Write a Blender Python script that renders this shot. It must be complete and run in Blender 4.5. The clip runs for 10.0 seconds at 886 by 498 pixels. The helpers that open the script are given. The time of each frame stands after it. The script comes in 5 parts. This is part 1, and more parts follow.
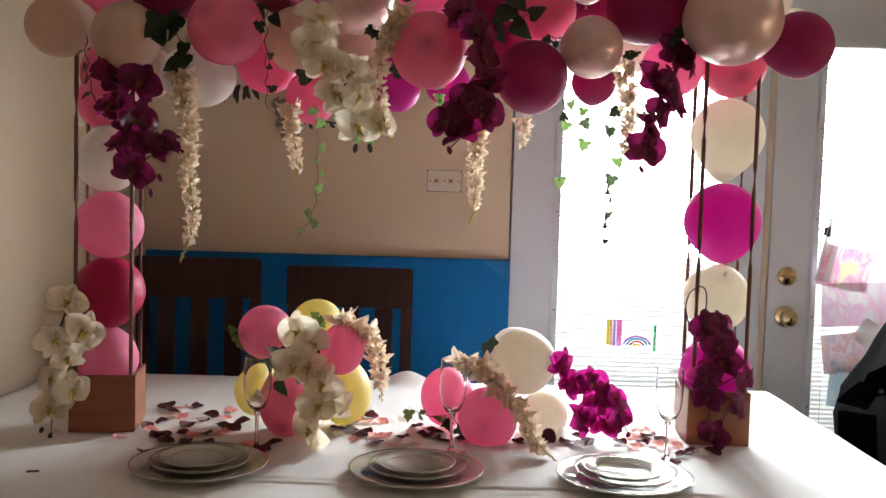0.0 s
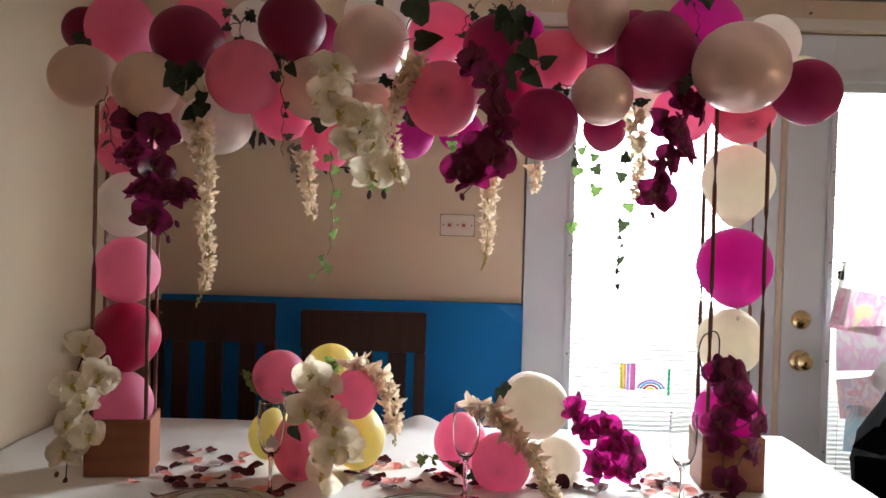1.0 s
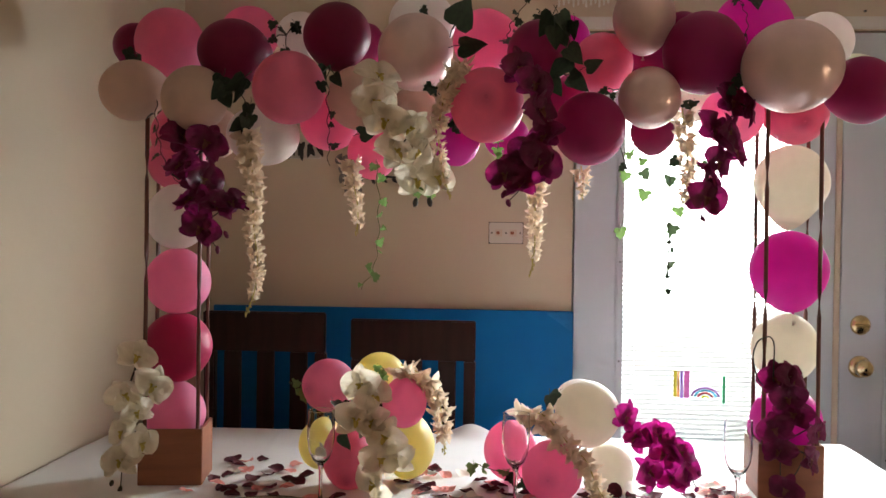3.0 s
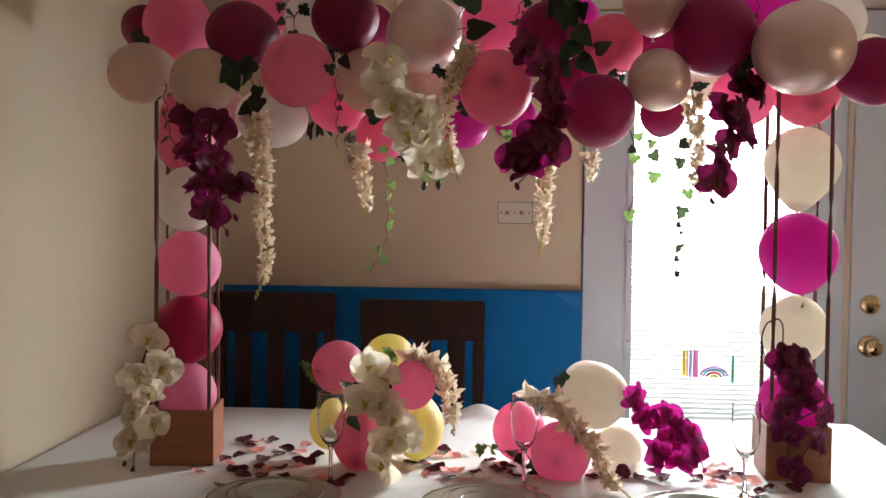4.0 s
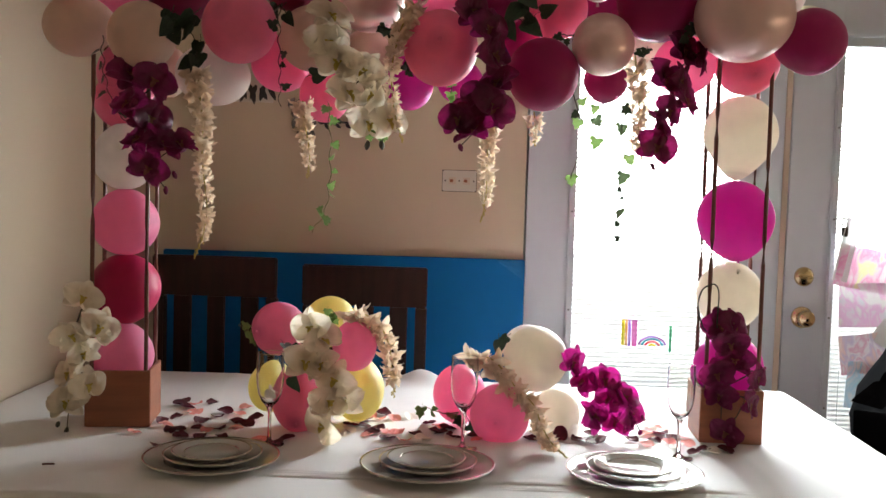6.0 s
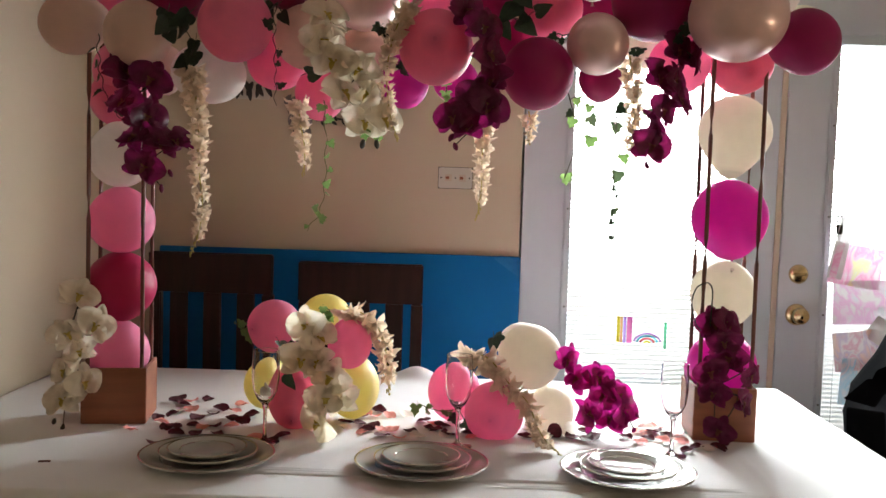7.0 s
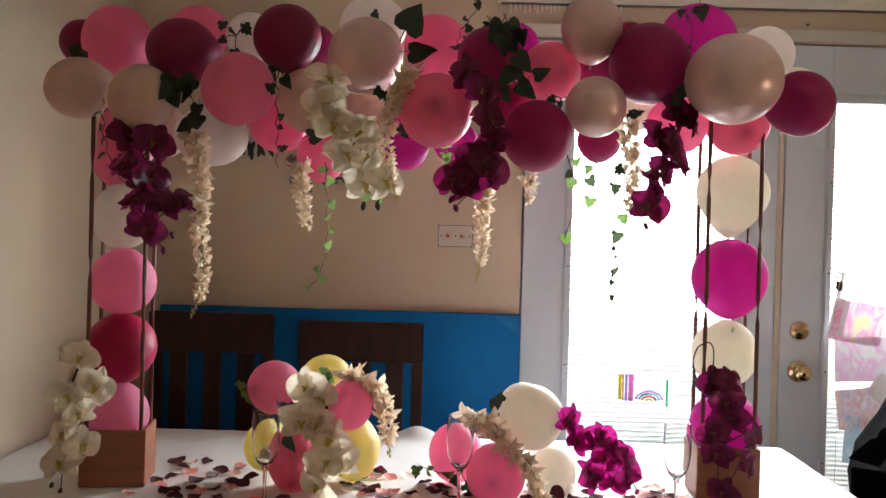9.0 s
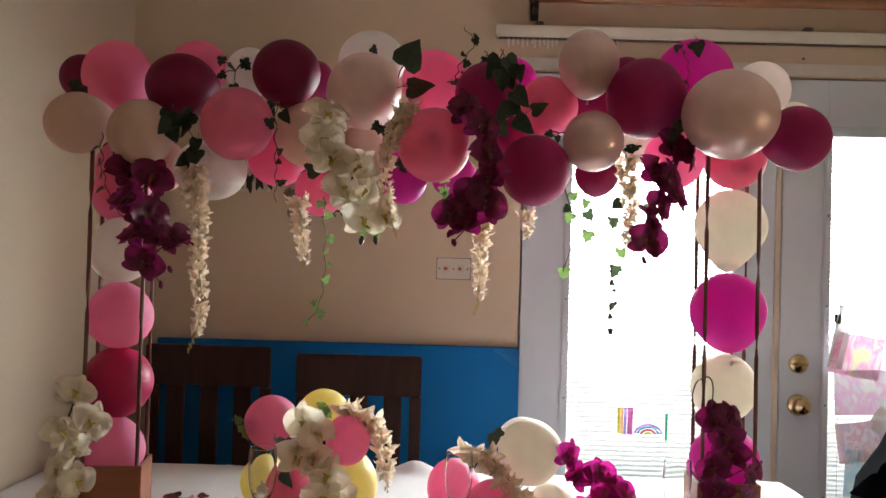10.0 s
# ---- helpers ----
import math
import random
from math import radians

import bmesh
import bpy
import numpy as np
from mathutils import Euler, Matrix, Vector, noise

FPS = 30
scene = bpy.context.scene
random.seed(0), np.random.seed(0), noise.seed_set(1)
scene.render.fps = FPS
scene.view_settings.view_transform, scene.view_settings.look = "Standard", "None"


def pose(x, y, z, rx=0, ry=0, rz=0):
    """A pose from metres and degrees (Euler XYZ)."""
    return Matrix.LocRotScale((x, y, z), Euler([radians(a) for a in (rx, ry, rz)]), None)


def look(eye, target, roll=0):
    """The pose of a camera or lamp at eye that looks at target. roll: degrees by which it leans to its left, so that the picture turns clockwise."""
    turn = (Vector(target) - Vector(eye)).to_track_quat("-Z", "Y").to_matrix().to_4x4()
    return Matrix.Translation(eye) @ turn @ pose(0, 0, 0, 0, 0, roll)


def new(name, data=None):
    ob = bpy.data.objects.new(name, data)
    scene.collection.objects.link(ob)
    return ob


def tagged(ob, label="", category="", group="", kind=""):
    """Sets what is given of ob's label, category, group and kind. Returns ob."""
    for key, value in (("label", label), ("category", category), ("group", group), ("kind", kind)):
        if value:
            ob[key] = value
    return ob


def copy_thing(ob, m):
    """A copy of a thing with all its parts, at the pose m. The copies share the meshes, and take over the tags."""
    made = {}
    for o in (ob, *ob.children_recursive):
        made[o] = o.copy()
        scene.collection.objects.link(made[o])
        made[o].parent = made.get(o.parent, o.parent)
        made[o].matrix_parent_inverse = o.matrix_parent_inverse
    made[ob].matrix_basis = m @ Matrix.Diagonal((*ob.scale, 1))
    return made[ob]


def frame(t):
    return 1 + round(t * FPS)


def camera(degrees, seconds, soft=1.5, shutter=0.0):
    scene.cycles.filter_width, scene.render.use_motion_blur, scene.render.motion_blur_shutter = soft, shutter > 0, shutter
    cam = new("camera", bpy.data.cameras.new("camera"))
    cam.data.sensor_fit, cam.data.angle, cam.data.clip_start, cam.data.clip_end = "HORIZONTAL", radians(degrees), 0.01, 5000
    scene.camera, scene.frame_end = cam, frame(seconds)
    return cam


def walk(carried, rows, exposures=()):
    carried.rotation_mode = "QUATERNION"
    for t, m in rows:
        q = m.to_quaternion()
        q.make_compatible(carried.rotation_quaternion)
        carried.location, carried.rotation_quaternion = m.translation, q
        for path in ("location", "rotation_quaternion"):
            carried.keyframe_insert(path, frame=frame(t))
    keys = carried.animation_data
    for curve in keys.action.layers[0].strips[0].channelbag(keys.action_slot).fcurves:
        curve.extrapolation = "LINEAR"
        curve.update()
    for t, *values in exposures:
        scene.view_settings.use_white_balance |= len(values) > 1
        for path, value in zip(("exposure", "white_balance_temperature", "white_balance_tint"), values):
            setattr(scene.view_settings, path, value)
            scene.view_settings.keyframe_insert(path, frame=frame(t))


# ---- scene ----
cam = camera(50.0, 10.0)
PATH = [
    (0, (0.023, 0.074, 1.323), (0.03, 2.07, 1.192), 1.7),
    (0.5, (0.024, 0.068, 1.325), (0.018, 2.066, 1.236), 1.5),
    (1, (0.024, 0.057, 1.331), (0.0, 2.057, 1.287), 1.6),
    (1.5, (0.02, 0.049, 1.331), (-0.02, 2.049, 1.335), 1.8),
    (2, (0.025, 0.037, 1.337), (-0.034, 2.036, 1.379), 1.6),
    (2.5, (0.025, 0.05, 1.333), (-0.053, 2.048, 1.369), 0.8),
    (3, (0.034, 0.065, 1.325), (-0.099, 2.06, 1.3), 0.8),
    (3.2, (0.031, 0.065, 1.325), (-0.13, 2.058, 1.269), 1.2),
    (4.3, (0.038, 0.062, 1.346), (-0.1, 2.055, 1.268), 0.3),
    (4.5, (0.039, 0.064, 1.345), (-0.072, 2.06, 1.282), 0.5),
    (5, (0.037, 0.064, 1.338), (-0.034, 2.061, 1.283), 1.4),
    (5.5, (0.043, 0.057, 1.32), (-0.011, 2.055, 1.229), 1.5),
    (5.7, (0.042, 0.065, 1.307), (-0.001, 2.061, 1.198), 1.6),
    (7, (0.048, 0.057, 1.318), (0.017, 2.052, 1.183), 1.8),
    (7.5, (0.045, 0.058, 1.318), (0.012, 2.054, 1.212), 2.0),
    (8, (0.045, 0.055, 1.321), (0.008, 2.053, 1.241), 2.0),
    (8.5, (0.046, 0.055, 1.326), (0.008, 2.054, 1.273), 1.9),
    (9, (0.046, 0.052, 1.334), (0.012, 2.051, 1.311), 1.6),
    (9.5, (0.047, 0.056, 1.336), (0.017, 2.055, 1.344), 1.5),
    (10, (0.046, 0.053, 1.342), (0.014, 2.052, 1.383), 1.6),
]
walk(cam, [(t, look(eye, target, roll)) for t, eye, target, roll in PATH],
     exposures=((0.0, 0.04), (1.0, 0.02), (2.5, -0.02), (4.5, 0.0), (7.0, 0.04), (8.5, 0.03), (10.0, -0.01)))

# ---- light ----
world = bpy.data.worlds.new("daylight")
scene.world = world
world.use_nodes = True
wn = world.node_tree
sky = wn.nodes.new("ShaderNodeTexSky")
sky.sky_type = 'NISHITA'
sky.sun_disc = False
sky.sun_elevation, sky.sun_rotation = radians(34), radians(160)
wn.links.new(sky.outputs[0], wn.nodes["Background"].inputs[0])
wn.nodes["Background"].inputs[1].default_value = 0.15

sun = new("sun", bpy.data.lights.new("sun", 'SUN'))
sun.data.energy, sun.data.angle, sun.data.color = 3.0, radians(0.6), (1.0, 0.9, 0.76)
sun.matrix_world = look((4.0, -6.0, 8.0), (0, 6.0, 0))


def window_light(at, towards, w, h, watts, colour):
    ob = new("window_daylight", bpy.data.lights.new("window_daylight", 'AREA'))
    ob.data.shape, ob.data.size, ob.data.size_y = 'RECTANGLE', w, h
    ob.data.energy, ob.data.color = watts, colour
    ob.matrix_world = look(at, towards)
    return ob


# sky light enters slightly downwards through each glass door, and a warm low window lies in the east wall
window_light((0.73, 3.52, 1.44), (0.66, 2.52, 1.40), 0.56, 0.70, 100, (0.92, 1.0, 1.0))
window_light((1.60, 3.52, 1.50), (1.45, 2.52, 1.46), 0.56, 0.68, 32, (0.92, 1.0, 1.0))
window_light((2.82, 0.90, 1.05), (0.6, 1.9, 1.2), 0.17, 0.17, 7, (1.0, 0.78, 0.50))

# ---- materials ----
def material(name):
    m = bpy.data.materials.new(name)
    m.use_nodes = True
    return m, m.node_tree, m.node_tree.nodes["Principled BSDF"]


def noise_node(nt, scale, detail=4, coord="Object", stretch=(1, 1, 1)):
    tc = nt.nodes.new("ShaderNodeTexCoord")
    mp = nt.nodes.new("ShaderNodeMapping")
    mp.inputs["Scale"].default_value = stretch
    n = nt.nodes.new("ShaderNodeTexNoise")
    n.inputs["Scale"].default_value, n.inputs["Detail"].default_value = scale, detail
    nt.links.new(tc.outputs[coord], mp.inputs[0])
    nt.links.new(mp.outputs[0], n.inputs["Vector"])
    return n.outputs["Fac"]


def ramp(nt, fac, stops):
    r = nt.nodes.new("ShaderNodeValToRGB")
    el = r.color_ramp.elements
    while len(el) < len(stops):
        el.new(0.5)
    for e, (p, c) in zip(el, stops):
        e.position, e.color = p, (*c, 1)
    nt.links.new(fac, r.inputs[0])
    return r.outputs[0]


def bump(nt, b, fac, strength, distance=0.01):
    n = nt.nodes.new("ShaderNodeBump")
    n.inputs["Strength"].default_value, n.inputs["Distance"].default_value = strength, distance
    nt.links.new(fac, n.inputs["Height"])
    nt.links.new(n.outputs[0], b.inputs["Normal"])


def mixed(a, k):
    return tuple(min(1, max(0, v * k)) for v in a)


def surface(name, colour, rough=0.5, vary=0.12, scale=6, fine=80, relief=0.1, metal=0.0, stretch=(1, 1, 1), dist=0.004):
    """Colour varied at a large scale, relief at a fine one."""
    m, nt, b = material(name)
    big = noise_node(nt, scale, 5, stretch=stretch)
    nt.links.new(ramp(nt, big, [(0.3, mixed(colour, 1 - vary)), (0.7, mixed(colour, 1 + vary))]), b.inputs["Base Color"])
    b.inputs["Roughness"].default_value, b.inputs["Metallic"].default_value = rough, metal
    if relief:
        bump(nt, b, noise_node(nt, fine, 3, stretch=stretch), relief, dist)
    return m


def see_through(m, colour, fac):
    """Adds light that passes through a thin sheet."""
    nt = m.node_tree
    b = nt.nodes["Principled BSDF"]
    out = nt.nodes["Material Output"]
    tr = nt.nodes.new("ShaderNodeBsdfTranslucent")
    tr.inputs[0].default_value = (*colour, 1)
    mx = nt.nodes.new("ShaderNodeMixShader")
    mx.inputs[0].default_value = fac
    nt.links.new(b.outputs[0], mx.inputs[1])
    nt.links.new(tr.outputs[0], mx.inputs[2])
    nt.links.new(mx.outputs[0], out.inputs[0])
    return m


def latex(name, colour, rough=0.52, through_fac=0.35, pearl=0.0):
    """Balloon skin: darker where the rubber is thick, at both ends of the balloon's axis."""
    m, nt, b = material(name)
    tc = nt.nodes.new("ShaderNodeTexCoord")
    sep = nt.nodes.new("ShaderNodeSeparateXYZ")
    nt.links.new(tc.outputs["Object"], sep.inputs[0])
    ab = nt.nodes.new("ShaderNodeMath")
    ab.operation = 'ABSOLUTE'
    nt.links.new(sep.outputs[2], ab.inputs[0])
    low = nt.nodes.new("ShaderNodeMath")
    low.operation = 'MULTIPLY'
    low.inputs[1].default_value = 0.9
    nt.links.new(ab.outputs[0], low.inputs[0])
    thick = ramp(nt, low.outputs[0], [(0.0, colour), (0.84, colour), (0.92, mixed(colour, 0.80)), (0.965, mixed(colour, 0.55))])
    mul = nt.nodes.new("ShaderNodeMix")
    mul.data_type, mul.blend_type = 'RGBA', 'MULTIPLY'
    mul.inputs[0].default_value = 1
    nt.links.new(thick, mul.inputs[6])
    cloud = ramp(nt, noise_node(nt, 2.2, 3), [(0.3, (0.9, 0.9, 0.9)), (0.7, (1, 1, 1))])
    nt.links.new(cloud, mul.inputs[7])
    nt.links.new(mul.outputs[2], b.inputs["Base Color"])
    b.inputs["Roughness"].default_value = rough
    b.inputs["Metallic"].default_value = pearl
    b.inputs["Specular IOR Level"].default_value = 0.35
    b.inputs["Coat Weight"].default_value = 0.05
    b.inputs["Coat Roughness"].default_value = 0.2
    bump(nt, b, noise_node(nt, 40, 2), 0.02, 0.02)
    see_through(m, colour, through_fac)
    return m


PINK = latex("latex_pink", (0.93, 0.265, 0.46), through_fac=0.45)
CORAL = latex("latex_coral", (0.92, 0.215, 0.385), through_fac=0.24)
ROSE = latex("latex_rose", (0.93, 0.335, 0.53), through_fac=0.48)
BURGUNDY = latex("latex_burgundy", (0.24, 0.005, 0.06), through_fac=0.2)
CRIMSON = latex("latex_crimson", (0.46, 0.008, 0.085), through_fac=0.2)
MAGENTA = latex("latex_magenta", (0.36, 0.008, 0.12), through_fac=0.22)
HOT = latex("latex_hot_pink", (0.68, 0.03, 0.43), through_fac=0.4)
WHITE = latex("latex_white", (0.86, 0.80, 0.76), through_fac=0.45)
IVORY = latex("latex_ivory", (0.86, 0.81, 0.70), through_fac=0.4)
BLUSH = latex("latex_blush", (0.78, 0.57, 0.49), through_fac=0.35)
PEARL = latex("latex_pearl", (0.86, 0.63, 0.60), rough=0.30, through_fac=0.16, pearl=0.35)
YELLOW = latex("latex_yellow", (0.88, 0.80, 0.36), through_fac=0.5)
SKINS = dict(pink=PINK, coral=CORAL, rose=ROSE, burgundy=BURGUNDY, crimson=CRIMSON, magenta=MAGENTA, hot_pink=HOT,
             white=WHITE, ivory=IVORY, blush=BLUSH, pearl_white=PEARL, yellow=YELLOW)

WALL = surface("wall_paint", (0.55, 0.445, 0.325), 0.75, 0.04, 1.5, 180, 0.06)
CEIL = surface("ceiling_paint", (0.66, 0.61, 0.54), 0.85, 0.03, 2, 90, 0.15)
FLOORM = surface("floor_wood", (0.33, 0.20, 0.11), 0.35, 0.25, 3, 30, 0.08, stretch=(1, 9, 1))
DOORM = surface("door_paint", (0.53, 0.56, 0.60), 0.4, 0.04, 3, 120, 0.04)
TRIMM = surface("trim_paint", (0.58, 0.55, 0.50), 0.45, 0.05, 3, 100, 0.04)
STRIP = surface("weatherstrip", (0.55, 0.44, 0.34), 0.6, 0.08, 5, 60, 0.05)
BRASS = surface("brass", (0.66, 0.51, 0.29), 0.22, 0.12, 30, 120, 0.03, metal=1.0)
STEEL = surface("screw_steel", (0.12, 0.11, 0.10), 0.4, 0.1, 40, 100, 0.0, metal=0.8)
CLOTH = surface("tablecloth_linen", (0.72, 0.705, 0.71), 0.85, 0.025, 4, 700, 0.12, dist=0.001)
BOARD = surface("blue_foam_board", (0.003, 0.125, 0.345), 0.55, 0.12, 3, 40, 0.06)
BOARD.node_tree.nodes["Principled BSDF"].inputs["Specular IOR Level"].default_value = 0.12
FILM = surface("blue_plastic_film", (0.004, 0.13, 0.35), 0.4, 0.15, 14, 40, 0.4)
FILM.node_tree.nodes["Principled BSDF"].inputs["Specular IOR Level"].default_value = 0.25
CHAIRW = surface("dark_cherry_wood", (0.022, 0.006, 0.004), 0.5, 0.35, 4, 40, 0.08, stretch=(8, 8, 1))
CHAIRW.node_tree.nodes["Principled BSDF"].inputs["Specular IOR Level"].default_value = 0.22
BOXW = surface("stained_pine", (0.26, 0.080, 0.034), 0.5, 0.22, 5, 60, 0.12, stretch=(1, 1, 7))
POSTW = surface("stained_dowel", (0.12, 0.030, 0.017), 0.45, 0.25, 10, 60, 0.1)
CHINA = surface("white_porcelain", (0.42, 0.40, 0.36), 0.06, 0.03, 8, 60, 0.0)
SILVER = surface("platinum_rim", (0.62, 0.60, 0.55), 0.2, 0.1, 40, 60, 0.0, metal=1.0)
PLATEW = surface("switch_plate_ivory", (0.56, 0.505, 0.43), 0.35, 0.04, 20, 60, 0.02)
PLASTIC = surface("white_plastic", (0.66, 0.63, 0.56), 0.4, 0.04, 10, 60, 0.02)
POLEW = surface("pole_wood", (0.26, 0.11, 0.05), 0.4, 0.2, 5, 50, 0.08, stretch=(1, 8, 8))
BLACKM = surface("black_metal", (0.02, 0.018, 0.016), 0.45, 0.2, 20, 60, 0.1)
JACKET = surface("black_twill", (0.0022, 0.0022, 0.0026), 0.95, 0.3, 12, 500, 0.25, dist=0.002)
JACKET.node_tree.nodes["Principled BSDF"].inputs["Specular IOR Level"].default_value = 0.02
GROUND = surface("patio_concrete", (0.55, 0.53, 0.50), 0.85, 0.1, 1.2, 30, 0.2)
SLATM = surface("blind_slat", (0.68, 0.68, 0.66), 0.5, 0.03, 5, 60, 0.0)

GLASS, gnt, gb = material("clear_glass")
gb.inputs["Transmission Weight"].default_value = 1.0
gb.inputs["Roughness"].default_value = 0.02
gb.inputs["IOR"].default_value = 1.45
gb.inputs["Base Color"].default_value = (0.97, 0.98, 0.97, 1)


# ---- mesh helpers ----
def finish(bm, mat, name, smooth):
    me = bpy.data.meshes.new(name)
    bmesh.ops.recalc_face_normals(bm, faces=bm.faces[:])
    bm.to_mesh(me)
    bm.free()
    if mat is not None:
        me.materials.append(mat)
    if smooth:
        for p in me.polygons:
            p.use_smooth = True
    return me


def part(name, bm, mat, parent=None, label="", smooth=False):
    """One mesh object; under a thing where parent is given."""
    ob = new(name, bm if isinstance(bm, bpy.types.Mesh) else finish(bm, mat, name, smooth))
    if parent is not None:
        ob.parent = parent
    if label:
        tagged(ob, label)
    return ob


def thing(name, label, category, at=None, group="", kind=""):
    ob = new(name)
    ob.empty_display_size = 0.05
    ob.matrix_world = at if at is not None else Matrix()
    return tagged(ob, label, category, group, kind)


def block(x0, x1, y0, y1, z0, z1, bevel=0.0, bm=None):
    bm = bm or bmesh.new()
    r = bmesh.ops.create_cube(bm, size=1)
    vs = r["verts"]
    for v in vs:
        v.co = Vector(((x0 + x1) / 2 + v.co.x * (x1 - x0), (y0 + y1) / 2 + v.co.y * (y1 - y0), (z0 + z1) / 2 + v.co.z * (z1 - z0)))
    if bevel:
        es = list({e for v in vs for e in v.link_edges})
        bmesh.ops.bevel(bm, geom=es, offset=bevel, segments=2, affect='EDGES', clamp_overlap=True)
    return bm


def lathe(profile, steps=48, bm=None):
    """Turns (radius, height) pairs round z."""
    bm = bm or bmesh.new()
    rings = []
    for r, z in profile:
        if r < 1e-6:
            rings.append([bm.verts.new((0, 0, z))])
        else:
            rings.append([bm.verts.new((r * math.cos(2 * math.pi * k / steps), r * math.sin(2 * math.pi * k / steps), z)) for k in range(steps)])
    for a, b in zip(rings, rings[1:]):
        for k in range(steps):
            j = (k + 1) % steps
            vs = [a[k % len(a)], a[j % len(a)], b[j % len(b)], b[k % len(b)]]
            vs = list(dict.fromkeys(vs))
            if len(vs) > 2:
                bm.faces.new(vs)
    return bm


def bend(points, n=24):
    """A smooth line through a few places (Catmull-Rom)."""
    p = [Vector(q) for q in points]
    p = [p[0] * 2 - p[1]] + p + [p[-1] * 2 - p[-2]]
    out = []
    for s in range(n + 1):
        f = s / n * (len(p) - 3)
        k = min(int(f), len(p) - 4)
        u = f - k
        a, b, c, d = p[k:k + 4]
        out.append(0.5 * ((2 * b) + (c - a) * u + (2 * a - 5 * b + 4 * c - d) * u * u + (3 * b - a - 3 * c + d) * u ** 3))
    return out


def tube(line, r0, r1=None, sides=6, bm=None):
    bm = bm or bmesh.new()
    r1 = r0 if r1 is None else r1
    rings = []
    for k, p in enumerate(line):
        way = (line[min(k + 1, len(line) - 1)] - line[max(k - 1, 0)]).normalized()
        q = way.to_track_quat('Z', 'Y')
        r = r0 + (r1 - r0) * k / (len(line) - 1)
        rings.append([bm.verts.new(p + q @ Vector((r * math.cos(6.2832 * s / sides), r * math.sin(6.2832 * s / sides), 0))) for s in range(sides)])
    for a, b in zip(rings, rings[1:]):
        for s in range(sides):
            bm.faces.new((a[s], a[(s + 1) % sides], b[(s + 1) % sides], b[s]))
    bm.faces.new(rings[0][::-1])
    bm.faces.new(rings[-1])
    return bm


# ---- room ----
LEFT, RIGHT, BACK, FRONT, TOP = -1.09, 2.75, 3.303, -1.9, 2.44


def structure(name, bm, mat, label, category):
    return tagged(part(name, bm, mat), label, category, kind="structure")


structure("floor", block(LEFT - 0.15, RIGHT + 0.15, FRONT - 0.15, BACK + 0.15, -0.1, 0), FLOORM, "brown wooden floor of the dining room", "floor")
structure("ceiling", block(LEFT - 0.15, RIGHT + 0.15, FRONT - 0.15, BACK + 0.15, TOP, TOP + 0.1), CEIL, "plain off-white painted ceiling", "ceiling")
structure("wall_west", block(LEFT - 0.14, LEFT, FRONT - 0.15, BACK + 0.15, 0, TOP), WALL, "beige painted wall beside the table", "wall")
we = block(RIGHT, RIGHT + 0.14, FRONT - 0.15, 0.75, 0, TOP)
block(RIGHT, RIGHT + 0.14, 1.05, BACK + 0.15, 0, TOP, bm=we)
block(RIGHT, RIGHT + 0.14, 0.75, 1.05, 0, 0.9, bm=we)
block(RIGHT, RIGHT + 0.14, 0.75, 1.05, 1.2, TOP, bm=we)
structure("wall_east", we, WALL, "plain beige painted wall with a small window", "wall")
structure("wall_south", block(LEFT, RIGHT, FRONT - 0.14, FRONT, 0, TOP), WALL, "plain beige painted wall", "wall")
D0, D1, D2, DTOP = 0.262, 1.144, 2.03, 2.022
wb = block(LEFT, D0 - 0.006, BACK, BACK + 0.14, 0, TOP)
block(D2 + 0.006, RIGHT, BACK, BACK + 0.14, 0, TOP, bm=wb)
block(D0 - 0.006, D2 + 0.006, BACK, BACK + 0.14, DTOP + 0.006, TOP, bm=wb)
structure("wall_north", wb, WALL, "tan painted wall with an opening for glass doors", "wall")
structure("ground", block(-40, 40, BACK + 0.16, 80, -0.25, -0.12), GROUND, "pale concrete patio in bright daylight", "ground")
# added panel emits its own light in place of the bright outdoors
GLOW, hnt, hb = material("glowing_backdrop")
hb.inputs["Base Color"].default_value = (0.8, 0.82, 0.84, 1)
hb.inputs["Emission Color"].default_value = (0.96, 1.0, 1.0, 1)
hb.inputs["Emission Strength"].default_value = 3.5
structure("backdrop", block(-30, 34, 24.0, 24.2, -0.1, 14), GLOW, "glowing panel standing in for the bright distance beyond the patio", "backdrop")
base = block(LEFT, D0 - 0.02, BACK - 0.014, BACK - 0.001, 0.0, 0.09, 0.003)
structure("baseboard", base, TRIMM, "painted baseboard along the wall", "baseboard")
casing = block(D0 - 0.07, D2 + 0.07, BACK - 0.014, BACK - 0.001, DTOP + 0.01, DTOP + 0.05, 0.003)
structure("trim", casing, TRIMM, "painted casing over the double glass doors", "trim")


jamb = block(D0 - 0.0055, D0 + 0.02, BACK + 0.0485, BACK + 0.139, 0.0, DTOP + 0.005)
block(D2 - 0.02, D2 + 0.0055, BACK + 0.0485, BACK + 0.139, 0.0, DTOP + 0.005, bm=jamb)
block(D0 + 0.021, D2 - 0.021, BACK + 0.0485, BACK + 0.139, DTOP - 0.02, DTOP + 0.005, bm=jamb)
structure("door_jamb", jamb, TRIMM, "painted jamb around the double glass doors", "door frame")


